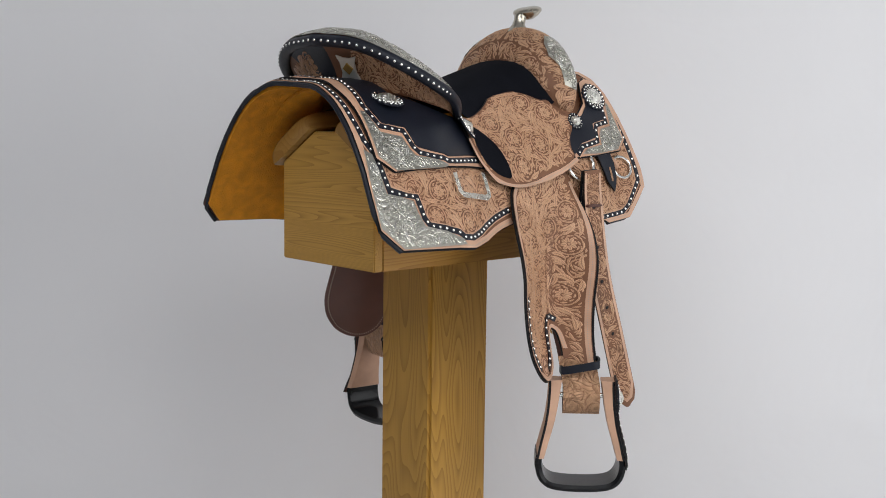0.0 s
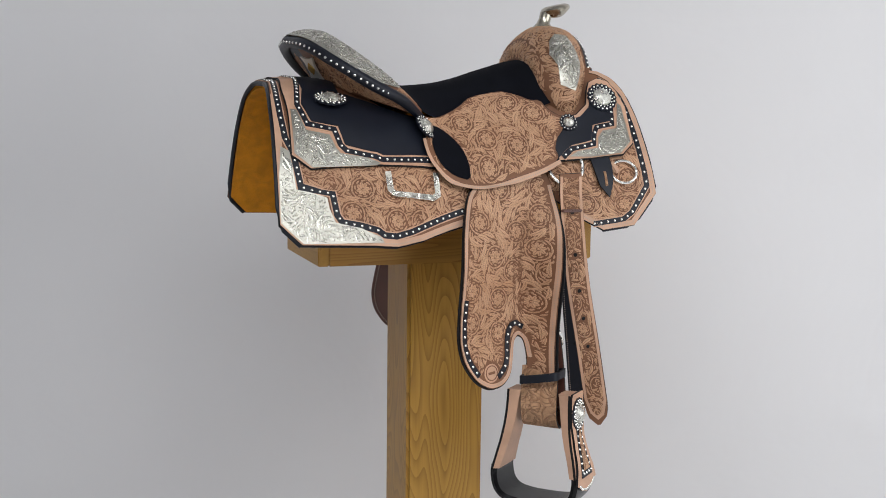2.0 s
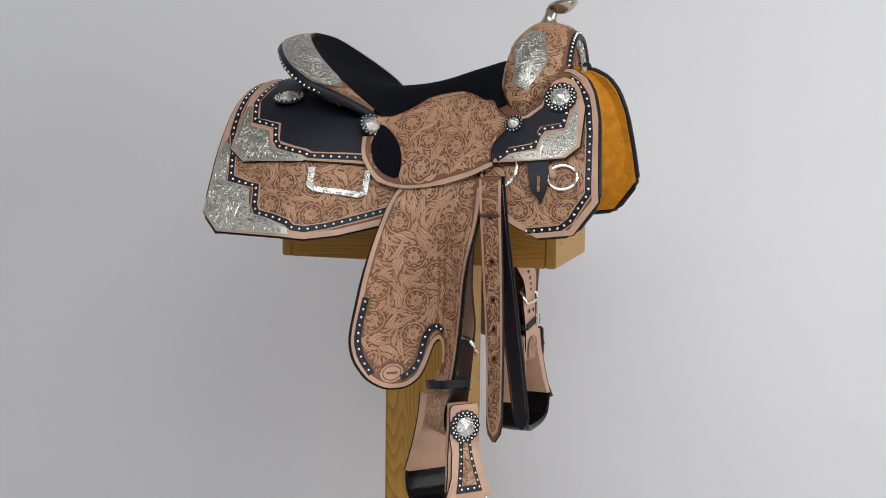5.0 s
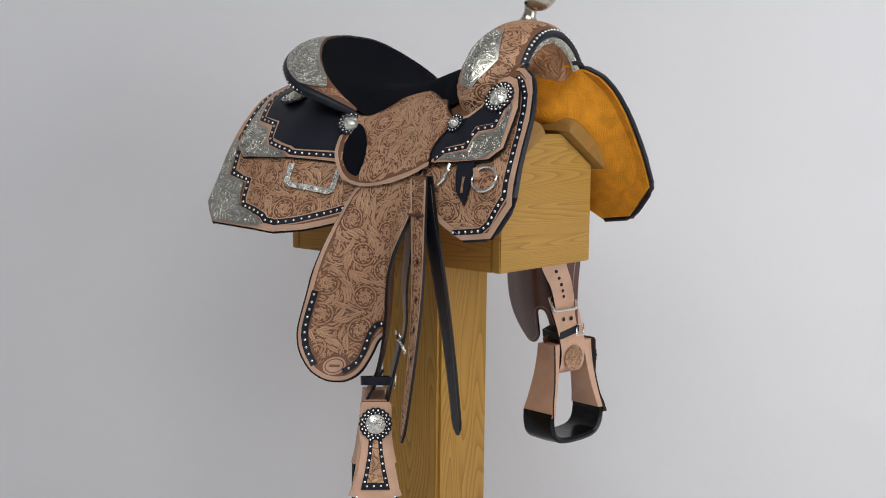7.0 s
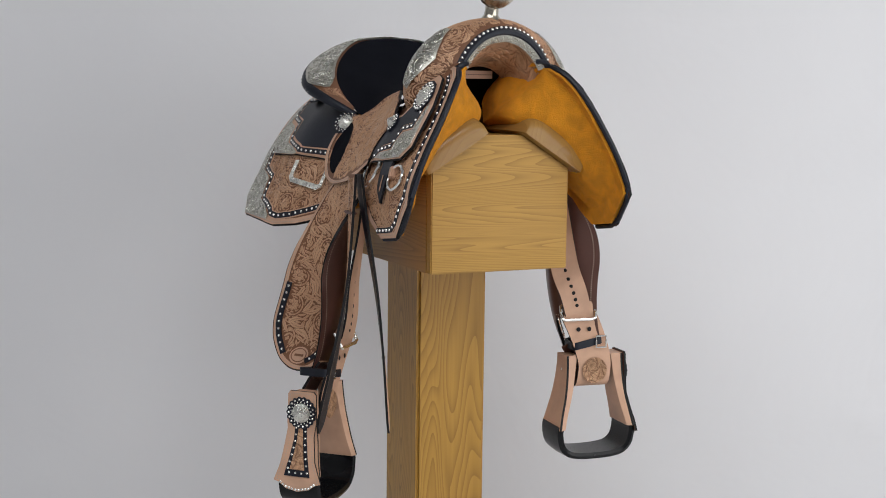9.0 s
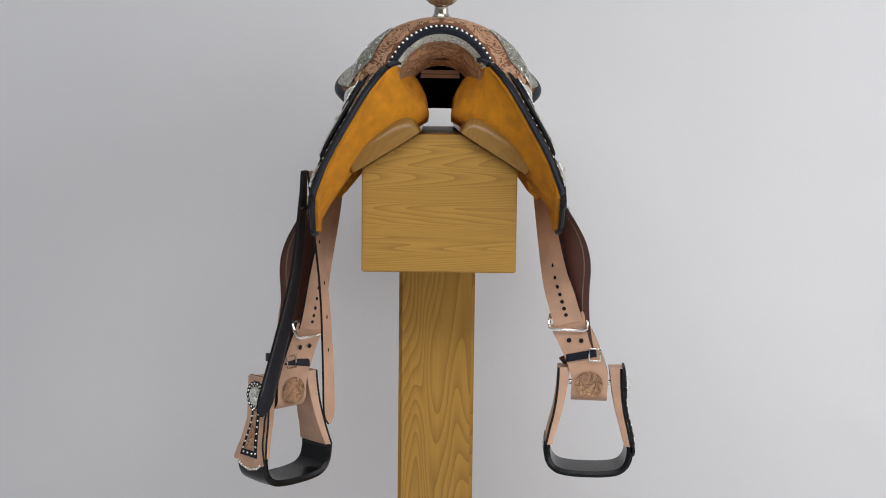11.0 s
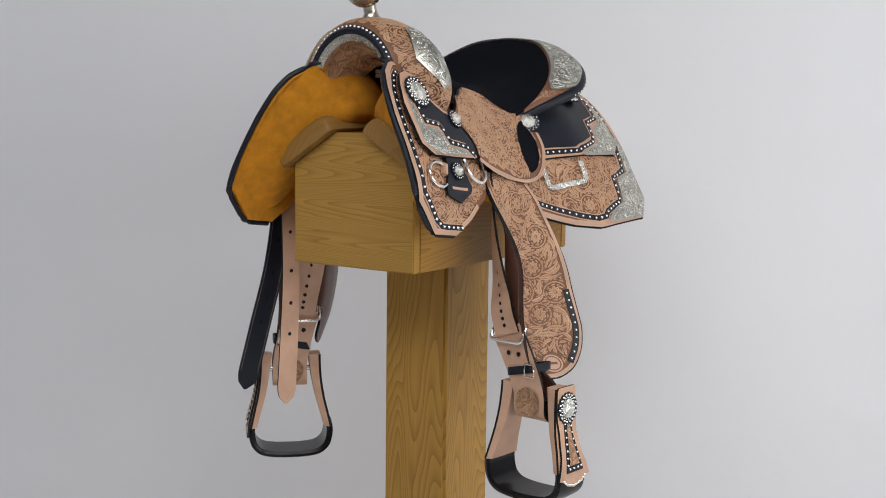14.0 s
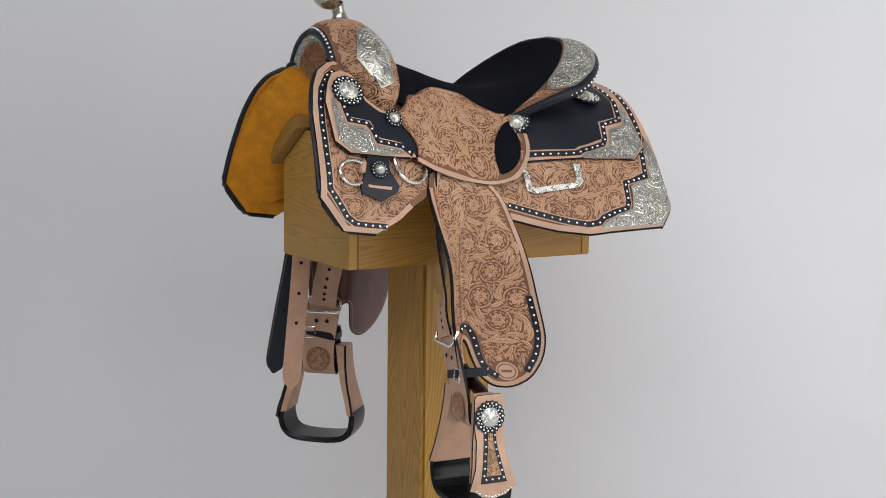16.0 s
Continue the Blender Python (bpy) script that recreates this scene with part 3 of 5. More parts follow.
def scrollwork(outline, holes_in, seed, cell, flowers=True, size=1.0, margin=.004):
    """Flowers in scrolls with curling leaves between them, filling an outline: (centre line, width, profile) of each leaf."""
    rng = random.Random(seed)
    outline = list(outline)
    low = [min(p[c] for p in outline) for c in (0, 1)]
    high = [max(p[c] for p in outline) for c in (0, 1)]
    grain = .0011
    taken, free, made = set(), {}, []

    def cell_of(x, v):
        return (round(x / grain), round(v / grain))

    def allowed(x, v):
        key = cell_of(x, v)
        if key not in free:
            free[key] = all(inside(outline, x + a, v + b) for a, b in ((margin, 0), (-margin, 0), (0, margin), (0, -margin))) and not any(inside(h, x, v) for h in holes_in)
        return free[key]

    def cover(line, width, profile):
        spots = set()
        n = len(line) - 1
        for i in range(n):
            (x, v), (p, q) = line[i], line[i + 1]
            d = math.hypot(p - x, q - v) or 1e-6
            nx, nv = -(q - v) / d, (p - x) / d
            w = width * profile[min(5, round(i * 5 / n))] / 2
            k = max(1, int(w / grain))
            for f in (0, .5):
                for j in range(-k, k + 1):
                    spots.add(cell_of(x + (p - x) * f + nx * w * j / k, v + (q - v) * f + nv * w * j / k))
        return spots

    def add(line, width, profile, share):
        if not all(allowed(*p) for p in line):
            return False
        spots = cover(line, width, profile)
        if len(spots & taken) > share * len(spots):
            return False
        taken.update(spots)
        made.append((line, width, profile))
        return True

    # the scrolls' middles, kept apart from one another
    middles = []
    for _ in range(900):
        p = (rng.uniform(low[0], high[0]), rng.uniform(low[1], high[1]))
        if allowed(*p) and all(math.dist(p, q) > cell for q, _s in middles):
            middles.append((p, rng.choice((-1, 1))))
    for (x, v), sense in middles:
        r = cell * .40
        start = rng.uniform(0, 6.28)
        if flowers:
            if all(allowed(x + .22 * cell * math.cos(k), v + .22 * cell * math.sin(k)) for k in range(6)):
                for k in range(8):
                    a = start + k * math.pi / 4
                    add(leaf_line(x + .06 * cell * math.cos(a), v + .06 * cell * math.sin(a), a, cell * .19, .5 * sense), cell * .135, PETAL, .75)
                add(leaf_line(x - .035 * cell, v, 0, cell * .09, 0), cell * .09, PETAL, 1)
                for k in range(9):
                    a = start + k * .7
                    add(leaf_line(x + r * .70 * math.cos(a), v + r * .70 * math.sin(a), a + sense * 1.35, cell * .17, sense * .7), cell * .065, LEAF, .5)
        else:
            for k in range(3):
                a = start + k * 2.1
                add(leaf_line(x + .05 * cell * math.cos(a), v + .05 * cell * math.sin(a), a, cell * .34, sense * 2.0), cell * .15, LEAF, .5)
        for k in range(8):
            a = start + k * .72 * sense
            add(leaf_line(x + r * math.cos(a), v + r * math.sin(a), a + sense * 1.57, r * .78, sense * .74), cell * .062, STEM, .8)
    # leaves that fan out from the scrolls and fill the rest, large ones first
    for length, tries, share in ((.032, 300, .07), (.024, 400, .08), (.017, 600, .10), (.012, 1000, .16), (.008, 1600, .24), (.006, 1600, .30)):
        area = (high[0] - low[0]) * (high[1] - low[1]) / .02
        for _ in range(int(tries * max(.15, area))):
            x, v = rng.uniform(low[0], high[0]), rng.uniform(low[1], high[1])
            if not allowed(x, v) or cell_of(x, v) in taken:
                continue
            (p, q), sense = min(middles, key=lambda c: math.dist(c[0], (x, v))) if middles else ((x - .02, v - .02), 1)
            a = math.atan2(v - q, x - p) + sense * rng.uniform(.35, 1.25)
            l = length * size * rng.uniform(.85, 1.2)
            add(leaf_line(x, v, a, l, sense * rng.uniform(.5, 1.5)), l * rng.uniform(.23, .32) if l > .015 else l * rng.uniform(.30, .40), LEAF, share)
    return made


def carve(parent, outline, surface, side, off, seed, holes_in=(), cell=.047, height=.0011, flowers=True, mat=None, size=1.0, name="carved_relief", margin=.004, laid_by=sat):
    """The carved leaves of a sheet as one raised relief, each leaf with two shoulders and a vein between them."""
    verts, faces, places = [], [], []
    for line, width, profile in scrollwork(outline, holes_in, seed, cell, flowers, size, margin):
        base = len(verts)
        for i, (x, v) in enumerate(line):
            a, b = line[max(i - 1, 0)], line[min(i + 1, len(line) - 1)]
            d = math.hypot(b[0] - a[0], b[1] - a[1]) or 1e-6
            nx, nv = -(b[1] - a[1]) / d, (b[0] - a[0]) / d
            w = width * profile[i] / 2
            c = Vector(surface(x, v))
            n = (Vector(surface(x + .002, v)) - Vector(surface(x - .002, v))).cross(Vector(surface(x, v + .002)) - Vector(surface(x, v - .002))).normalized()
            for k, h in ((-1, -.15), (-.55, 1), (0, .35), (.55, 1), (1, -.15)):
                lift = h * height * (.45 if i in (0, len(line) - 1) else 1)
                places.append((k, i * (math.dist(line[0], line[-1]) + .004) / .016 / (len(line) - 1)))
                verts.append(laid_by(Vector(surface(x + nx * w * k, v + nv * w * k)) + n * (off + lift), side))
        for i in range(len(line) - 1):
            for k in range(4):
                q = base + i * 5 + k
                faces.append((q, q + 1, q + 6, q + 5) if side < 0 else (q, q + 5, q + 6, q + 1))
    mesh = bpy.data.meshes.new(name)
    mesh.from_pydata(verts, [], faces)
    uv = mesh.uv_layers.new(name="UVMap")
    for corner in mesh.loops:
        uv.data[corner.index].uv = places[corner.vertex_index]
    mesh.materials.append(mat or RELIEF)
    for poly in mesh.polygons:
        poly.use_smooth = True
    ob = new(name, mesh)
    ob.parent = parent
    return tagged(ob, "raised carved flowers and leaves" if (mat or RELIEF) is RELIEF else "raised engraved silver scrolls", kind="stuff")


# ---- studio ----
def studio():
    """A white paper sweep behind the stand, in a plain unseen room added to bounce light."""
    rows = []
    for i in range(141):
        x = -2.6 + 5.2 * i / 140
        col = []
        for j in range(91):
            z = 3.0 * j / 90
            dent = .019 * noise.noise((x * 1.1, z * .8, 2)) + .006 * noise.noise((x * 3, z * 2.1, 7)) + .004 * noise.noise((x * 1.2, z * 9, 4))
            dent -= .016 * math.exp(-((x - 1.04) / .06) ** 2 - ((z - .57 + .4 * (x - 1.04)) / .025) ** 2)
            col.append((x, .60 + dent, z))
        rows.append(col)
    bm = grid_mesh(rows)
    tagged(finish("backdrop", bm, PAPER), "white paper studio backdrop with faint creases", "backdrop", kind="structure")
    for name, low, high in (("floor", (-2.8, -4.2, -.1), (2.8, 1.1, 0)), ("ceiling", (-2.8, -4.2, 3.0), (2.8, 1.1, 3.1)), ("wall_north", (-2.8, 1.0, 0), (2.8, 1.1, 3.0)),
                            ("wall_south", (-2.8, -4.2, 0), (2.8, -4.1, 3.0)), ("wall_west", (-2.8, -4.1, 0), (-2.7, 1.0, 3.0)), ("wall_east", (2.7, -4.1, 0), (2.8, 1.0, 3.0))):
        bm = bmesh.new()
        box(bm, low, high, 0)
        tagged(finish(name, bm, WHITE if name == "floor" else ROOM, smooth=False), "unseen plain studio " + name.split("_")[0], name.split("_")[0], kind="structure")


# ---- stand ----
def saddle_stand():
    stand = tagged(new("saddle_stand"), "varnished ash saddle stand with a square post and a chamfered beam", "stand")
    bm = bmesh.new()
    box(bm, (-.078, -.070, .02), (.070, .070, 1.0385), .006)
    part("post", bm, ASH_Z, stand)
    bm = bmesh.new()
    box(bm, (-.26, -.26, 0), (.26, .26, .03), .006)
    part("base_plate", bm, ASH_X, stand)
    outline = [(-.131, 1.04), (.131, 1.04), (.131, 1.215), (.038, 1.273), (-.038, 1.273), (-.131, 1.215)]

    def prism(x0, x1, bevel):
        bm = bmesh.new()
        a = [bm.verts.new((x0, y, z)) for y, z in outline]
        b = [bm.verts.new((x1, y, z)) for y, z in outline]
        bm.faces.new(a)
        bm.faces.new(b[::-1])
        for i in range(6):
            bm.faces.new((a[i], b[i], b[(i + 1) % 6], a[(i + 1) % 6]))
        bmesh.ops.recalc_face_normals(bm, faces=bm.faces)
        bmesh.ops.bevel(bm, geom=bm.edges[:], offset=bevel, segments=2, affect="EDGES")
        return bm

    part("beam", prism(-.240, .238, .0015), ASH_X, stand)
    part("end_board", prism(-.260, -.2405, .002), ASH_Y, stand)
    part("end_board", prism(.2385, .257, .002), ASH_Y, stand)
    # rounded bars on the two slopes, on which the saddle's tree rests
    for side in (-1, 1):
        rows = []
        for i in range(31):
            u = 2 * i / 30 - 1
            x = .002 + .274 * math.sin(math.pi / 2 * u)
            e = max(.02, math.cos(math.pi / 2 * u)) ** .34
            row = []
            for j in range(28):
                k = 2 * math.pi * j / 28
                ca, sa = math.cos(k), math.sin(k)
                a = .072 * math.copysign(abs(ca) ** .6, ca) * (.8 + .2 * e)
                b = (.058 * abs(sa) ** .5 if sa > 0 else -.002 * abs(sa)) * e
                row.append((x, side * (.090 + a * .85 + b * .53), 1.243 - a * .53 + b * .85))
            rows.append(row)
        bm = grid_mesh(rows, closed=True)
        ends = [e for e in bm.edges if len(e.link_faces) == 1]
        bmesh.ops.holes_fill(bm, edges=ends)
        part("bar", bm, BAR_WOOD, stand, "rounded wooden bar")
    return stand


# ---- saddle ----
def leather(parent, name, outline, surface, side, off, thick, mats, label="", step=.012, bound=0):
    made = part(name, sheet(outline, surface, side, off, thick, step), mats, parent, label)
    if bound:
        part("edge_binding", sheet(grown(outline, bound), surface, side, off + .0002, thick * .5, step * .8), (EDGE, EDGE, BROWN), made, "black dyed edge")
    return made


def grown(outline, d):
    """A closed outline moved outwards by d."""
    n = len(outline)
    area = sum(outline[i][0] * outline[(i + 1) % n][1] - outline[(i + 1) % n][0] * outline[i][1] for i in range(n))
    d = -d if area > 0 else d
    out = []
    for i in range(n):
        p, q, r = Vector(outline[i - 1]), Vector(outline[i]), Vector(outline[(i + 1) % n])
        a, b = (q - p).normalized(), (r - q).normalized()
        m = a + b
        m = m.normalized() if m.length > 1e-4 else a
        out.append(tuple(q + Vector((-m.y, m.x)) * d / max(.6, m.dot(a))))
    return out


def stitches(parent, line, surface, side, off, step=.0042):
    bm = bmesh.new()
    for x, v in along(line, step):
        dome(bm, frame_on(surface, side, x, v, off), .0014, .0006, 1, 5)
    tagged(part("stitching", bm, THREAD, parent, "fine stitched seam"), kind="stuff")


def stud_strip(parent, line, surface, side, off, width=.0105, piped=True):
    if piped:
        leather(parent, "piping", ribbon(line, width + .0042), surface, side, off - .0002, .0011, (TAN, TAN, TAN), "thin tan piping")
    strip = leather(parent, "border_strip", ribbon(line, width), surface, side, off, .0015, (BLACK, EDGE, EDGE), "black leather border strip with silver studs")
    tagged(part("stud_row", studs(line, surface, side, off + .0015), BRIGHT, strip, "row of silver studs"), kind="stuff")


def lerp_line(knots, t):
    return Vector([spline([k[c] for k in knots], t * (len(knots) - 1)) for c in range(3)])


CANTLE_OUT = ((-.290, 0, 1.438), (-.275, .098, 1.428), (-.236, .170, 1.395), (-.180, .203, 1.358), (-.125, .186, 1.334), (-.078, .140, 1.306))
CANTLE_IN = ((-.238, 0, 1.449), (-.226, .070, 1.440), (-.188, .122, 1.408), (-.142, .150, 1.370), (-.104, .150, 1.337), (-.074, .136, 1.309))
CANTLE_LOW = ((-.238, 0, 1.354), (-.228, .06, 1.351), (-.200, .115, 1.340), (-.165, .150, 1.327), (-.120, .158, 1.313), (-.076, .136, 1.298))


def mirrored(knots, s):
    p = lerp_line(knots, abs(s))
    return Vector((p.x, math.copysign(p.y, s) if s else 0, p.z))


EMBLEM = .13


def cantle(saddle):
    n = 49
    ss = [-1 + 2 * i / (n - 1) for i in range(n)]
    # the broad leather rim, with a silver plate on it
    rows = []
    for s in ss:
        o, i = mirrored(CANTLE_OUT, s), mirrored(CANTLE_IN, s)
        up = Vector((0, 0, .004))
        rows.append([o.lerp(i, k / 6) + up * math.sin(math.pi * k / 6) for k in range(7)])
    rim = part("cantle_rim", grid_mesh(rows), GROUND, saddle, "tooled tan leather cantle rim")
    rows = []
    for k in range(37):
        s = -.74 + 1.48 * k / 36
        o, i = mirrored(CANTLE_OUT, s), mirrored(CANTLE_IN, s)
        w = min(1, 6 * (1 - abs(s) / .745)) ** .5
        rows.append([o.lerp(i, .5 + (j / 6 - .5) * .9 * w) + Vector((0, 0, .0035 + .004 * math.sin(math.pi * (.5 + (j / 6 - .5) * .9 * w)))) for j in range(7)])
    plate = part("silver_plate", grid_mesh(rows), SILVER_GROUND, rim, "engraved silver plate")

    def plate_surface(u, v):
        t = min(1, max(0, v / .38))
        o, i = lerp_line(CANTLE_OUT, t), lerp_line(CANTLE_IN, t)
        k = .5 + u / .055
        return o.lerp(i, k) + Vector((0, 0, .0035 + .004 * math.sin(math.pi * min(1, max(0, k)))))

    def back_surface(u, v):
        t = min(1, max(0, v / .38))
        o, l = lerp_line(CANTLE_OUT, t), lerp_line(CANTLE_LOW, t)
        k = 1 - u / .075
        inward = ((Vector((-.12, 0, 0)) - o) * Vector((1, 1, 0))).normalized()
        return o.lerp(l, k) + inward * (.004 + .008 * math.sin(math.pi * min(1, max(0, k))))
    for side in (-1, 1):
        carve(plate, [(-.024, .001), (.024, .001), (.022, .24), (.012, .275), (-.012, .275), (-.022, .24)], plate_surface, side, .0002, 23, cell=.036, height=.0008, flowers=False, mat=SILVER_RELIEF, size=.8, name="engraving", margin=.001, laid_by=straight)
        carve(rim, [(-.026, .278), (.026, .278), (.022, .36), (-.022, .36)], plate_surface, side, -.003, 24, cell=.04, margin=.002, laid_by=straight)
    # black roll round the outside
    line = []
    for s in ss:
        o, l = mirrored(CANTLE_OUT, s), mirrored(CANTLE_LOW, s)
        line.append(o + (l - o).normalized() * .009)
    roll = part("cantle_roll", tube(line, lambda t: .0105 - .004 * abs(2 * t - 1) ** 6, 12), BLACK, saddle, "black leather roll")
    bm = bmesh.new()
    for i in range(62):
        s = -.985 + 1.97 * i / 61
        o, l, c = mirrored(CANTLE_OUT, s), mirrored(CANTLE_LOW, s), mirrored(CANTLE_IN, s)
        d = (l - o).normalized()
        out = (o - c).normalized()
        nrm = (out - d * .25).normalized()
        dome(bm, Matrix.Translation(o + d * .009 + nrm * .0102) @ nrm.to_track_quat("Z", "Y").to_matrix().to_4x4(), .0027, .0022)
    tagged(part("stud_row", bm, BRIGHT, roll, "row of silver studs"), kind="stuff")
    # the back
    rows = []
    for s in ss:
        o, l = mirrored(CANTLE_OUT, s), mirrored(CANTLE_LOW, s)
        c = Vector((-.12, 0, 0))
        rows.append([o.lerp(l, k / 6) + ((c - o) * Vector((1, 1, 0))).normalized() * (.004 + .008 * math.sin(math.pi * k / 6)) for k in range(7)])
    back = part("cantle_back", grid_mesh(rows, mats=lambda i, j: 1 if 24 <= i <= 30 else 0), (GROUND, BLACK), saddle, "tooled leather cantle back")
    for side in (-1, 1):
        carve(back, [(.002, .052), (.058, .052), (.058, .36), (.002, .36)], back_surface, side, .0003, 25, cell=.045, margin=.002, laid_by=straight)
    for side in (-1,):
        s = EMBLEM * side
        o, l = mirrored(CANTLE_OUT, s), mirrored(CANTLE_LOW, s)
        inward = ((Vector((-.12, 0, 0)) - o) * Vector((1, 1, 0))).normalized()
        p = o.lerp(l, .55) + inward * (.004 + .008 * math.sin(math.pi * .55))
        slope = (o - l).normalized()
        nrm = (-inward - slope * slope.dot(-inward)).normalized()
        across = slope.cross(nrm).normalized()
        m = Matrix((across, slope, nrm)).transposed().to_4x4()
        m.translation = p + nrm * .009
        for name, pts, h, mat in (("emblem", [(-.019, -.024), (-.006, -.020), (.006, -.020), (.019, -.024), (.014, -.010), (.014, .010), (.019, .024), (.006, .020), (-.006, .020), (-.019, .024), (-.014, .010), (-.014, -.010)], .003, BRUSHED),
                                  ("diamond", [(-.010, 0), (0, -.012), (.010, 0), (0, .012)], .005, GOLD)):
            bm = bmesh.new()
            a = [bm.verts.new(m @ Vector((x, y, 0))) for x, y in pts]
            b = [bm.verts.new(m @ Vector((x, y, h))) for x, y in pts]
            bm.faces.new(b)
            for i in range(len(pts)):
                bm.faces.new((a[i], a[(i + 1) % len(pts)], b[(i + 1) % len(pts)], b[i]))
            bmesh.ops.recalc_face_normals(bm, faces=bm.faces)
            part(name, bm, mat, back, "silver emblem" if name == "emblem" else "gold diamond", smooth=False)


SEAT_MID = ((-.236, 1.447), (-.200, 1.404), (-.155, 1.374), (-.10, 1.356), (-.03, 1.358), (.024, 1.368), (.087, 1.388), (.15, 1.405), (.185, 1.409))
SEAT_SIDE = ((-.238, .004, 1.449), (-.226, .070, 1.440), (-.188, .122, 1.408), (-.142, .150, 1.370), (-.104, .150, 1.337), (-.074, .139, 1.309), (-.04, .132, 1.298), (-.01, .121, 1.312), (.025, .104, 1.333), (.076, .107, 1.338), (.105, .115, 1.331), (.13, .134, 1.324), (.15, .142, 1.322), (.185, .13, 1.335))


def value_at(table, x, c):
    for i in range(len(table) - 1):
        if x <= table[i + 1][0] or i == len(table) - 2:
            k = i + (x - table[i][0]) / (table[i + 1][0] - table[i][0])
            return spline([p[c] for p in table], k)


def seat(saddle):
    """Black suede: a dish that rises to the cantle behind and to the swell before."""
    rows = []
    for i in range(48):
        x = -.237 + .422 * (i / 47) ** 1.15
        w, low, mid = value_at(SEAT_SIDE, x, 1), value_at(SEAT_SIDE, x, 2), value_at(SEAT_MID, x, 1)
        power = 2.0 + .9 * ease(-.12, .0, x)
        rows.append([(x, w * k / 10, mid + (low - mid) * abs(k / 10) ** power) for k in range(-10, 11)])
    part("seat", grid_mesh(rows), SUEDE, saddle, "black suede seat")


def swell(saddle):
    a0, b0, z0 = .156, .134, 1.335
    rows = [[swell_point((-114 + 3.8 * i) * (1 - .46 * ease(.236, .256, x)), x, r) for x, r in SWELL] for i in range(61)]

    def which(i, j):
        return 1 if 7 <= j <= 10 else 2 if j > 10 else 0
    body = part("swell", grid_mesh(rows, mats=which), (GROUND, BLACK, TOOLED), saddle, "domed swell of tooled tan leather")
    # silver arch in the gullet
    inner = []
    for i in range(41):
        a = radians(-60 + 120 * i / 40)
        inner.append([(x, a0 * .71 * r * math.sin(a), z0 + b0 * r * math.cos(a)) for x, r in ((.2635, .785), (.2615, .74), (.256, .70))])
    arch = part("gullet_plate", grid_mesh(inner), SILVER_GROUND, body, "engraved silver gullet arch")

    def arch_surface(u, v):
        k = u / .0145
        r, a = .785 - .085 * k, v / .1
        return (.2635 - .0075 * k ** 1.5 if k > 0 else .2635, a0 * .71 * r * math.sin(a), z0 + b0 * r * math.cos(a))
    for side in (-1, 1):
        carve(arch, [(.0003, .0005), (.0142, .0005), (.0142, .104), (.0003, .104)], arch_surface, side, .0006, 27, cell=.016, height=.001, flowers=False, mat=SILVER_RELIEF, size=.45, name="engraving", margin=.0003, laid_by=straight)
    for side in (-1, 1):
        plate = part("silver_plate", sheet(list(SWELL_SILVER), swell_surface, side, .0012, .0018, laid_by=straight), (SILVER_GROUND, BRIGHT, SILVER), body, "engraved silver plate")
        carve(plate, list(SWELL_SILVER), swell_surface, side, .003, 22, cell=.04, height=.0008, flowers=False, mat=SILVER_RELIEF, size=.85, name="engraving", margin=.0022, laid_by=straight)
        carve(body, [(.157, .002), (.255, .002), (.255, .16), (.246, .24), (.225, .272), (.19, .272), (.165, .24), (.157, .16)], swell_surface, side, .0004, 14, (list(SWELL_SILVER),), .04, margin=.003, laid_by=straight)
        carve(body, [(.001, .001), (.034, .001), (.034, .15), (.001, .15)], swell_back, side, .0004, 26, (), .038, margin=.001, laid_by=straight)
    # studs along the front edge
    bm = bmesh.new()
    for i in range(25):
        a = radians(-61 + 122 * i / 24)
        p = Vector((.2630, a0 * .71 * .880 * math.sin(a), z0 + b0 * .880 * math.cos(a)))
        nrm = Vector((.62, .78 * math.sin(a), .78 * math.cos(a)))
        dome(bm, Matrix.Translation(p) @ nrm.to_track_quat("Z", "Y").to_matrix().to_4x4(), .0027, .0026)
    tagged(part("stud_row", bm, BRIGHT, body, "row of silver studs"), kind="stuff")
    # horn
    rows = []
    for h, r, dx in ((0, .024, -.002), (.006, .018, 0), (.014, .0125, .002), (.024, .0115, .006), (.034, .013, .009)):
        rows.append([(.205 + dx + r * math.cos(a), r * math.sin(a), 1.462 + h) for a in (2 * math.pi * k / 18 for k in range(18))])
    horn = part("horn", grid_mesh(rows, closed=True), DARK_SILVER, saddle, "engraved silver saddle horn")
    tilt = pose(.231, 0, 1.503, 0, -13, 0)
    rows = []
    for r, h in ((.002, .0075), (.020, .0068), (.027, .004), (.0295, 0), (.028, -.004), (.020, -.011), (.010, -.016), (.002, -.017)):
        rows.append([tilt @ Vector((r * math.cos(a) * .95, r * math.sin(a), h)) for a in (2 * math.pi * k / 24 for k in range(24))])
    part("cap", grid_mesh(rows, closed=True), DARK_SILVER, horn, "tilted round silver horn cap")


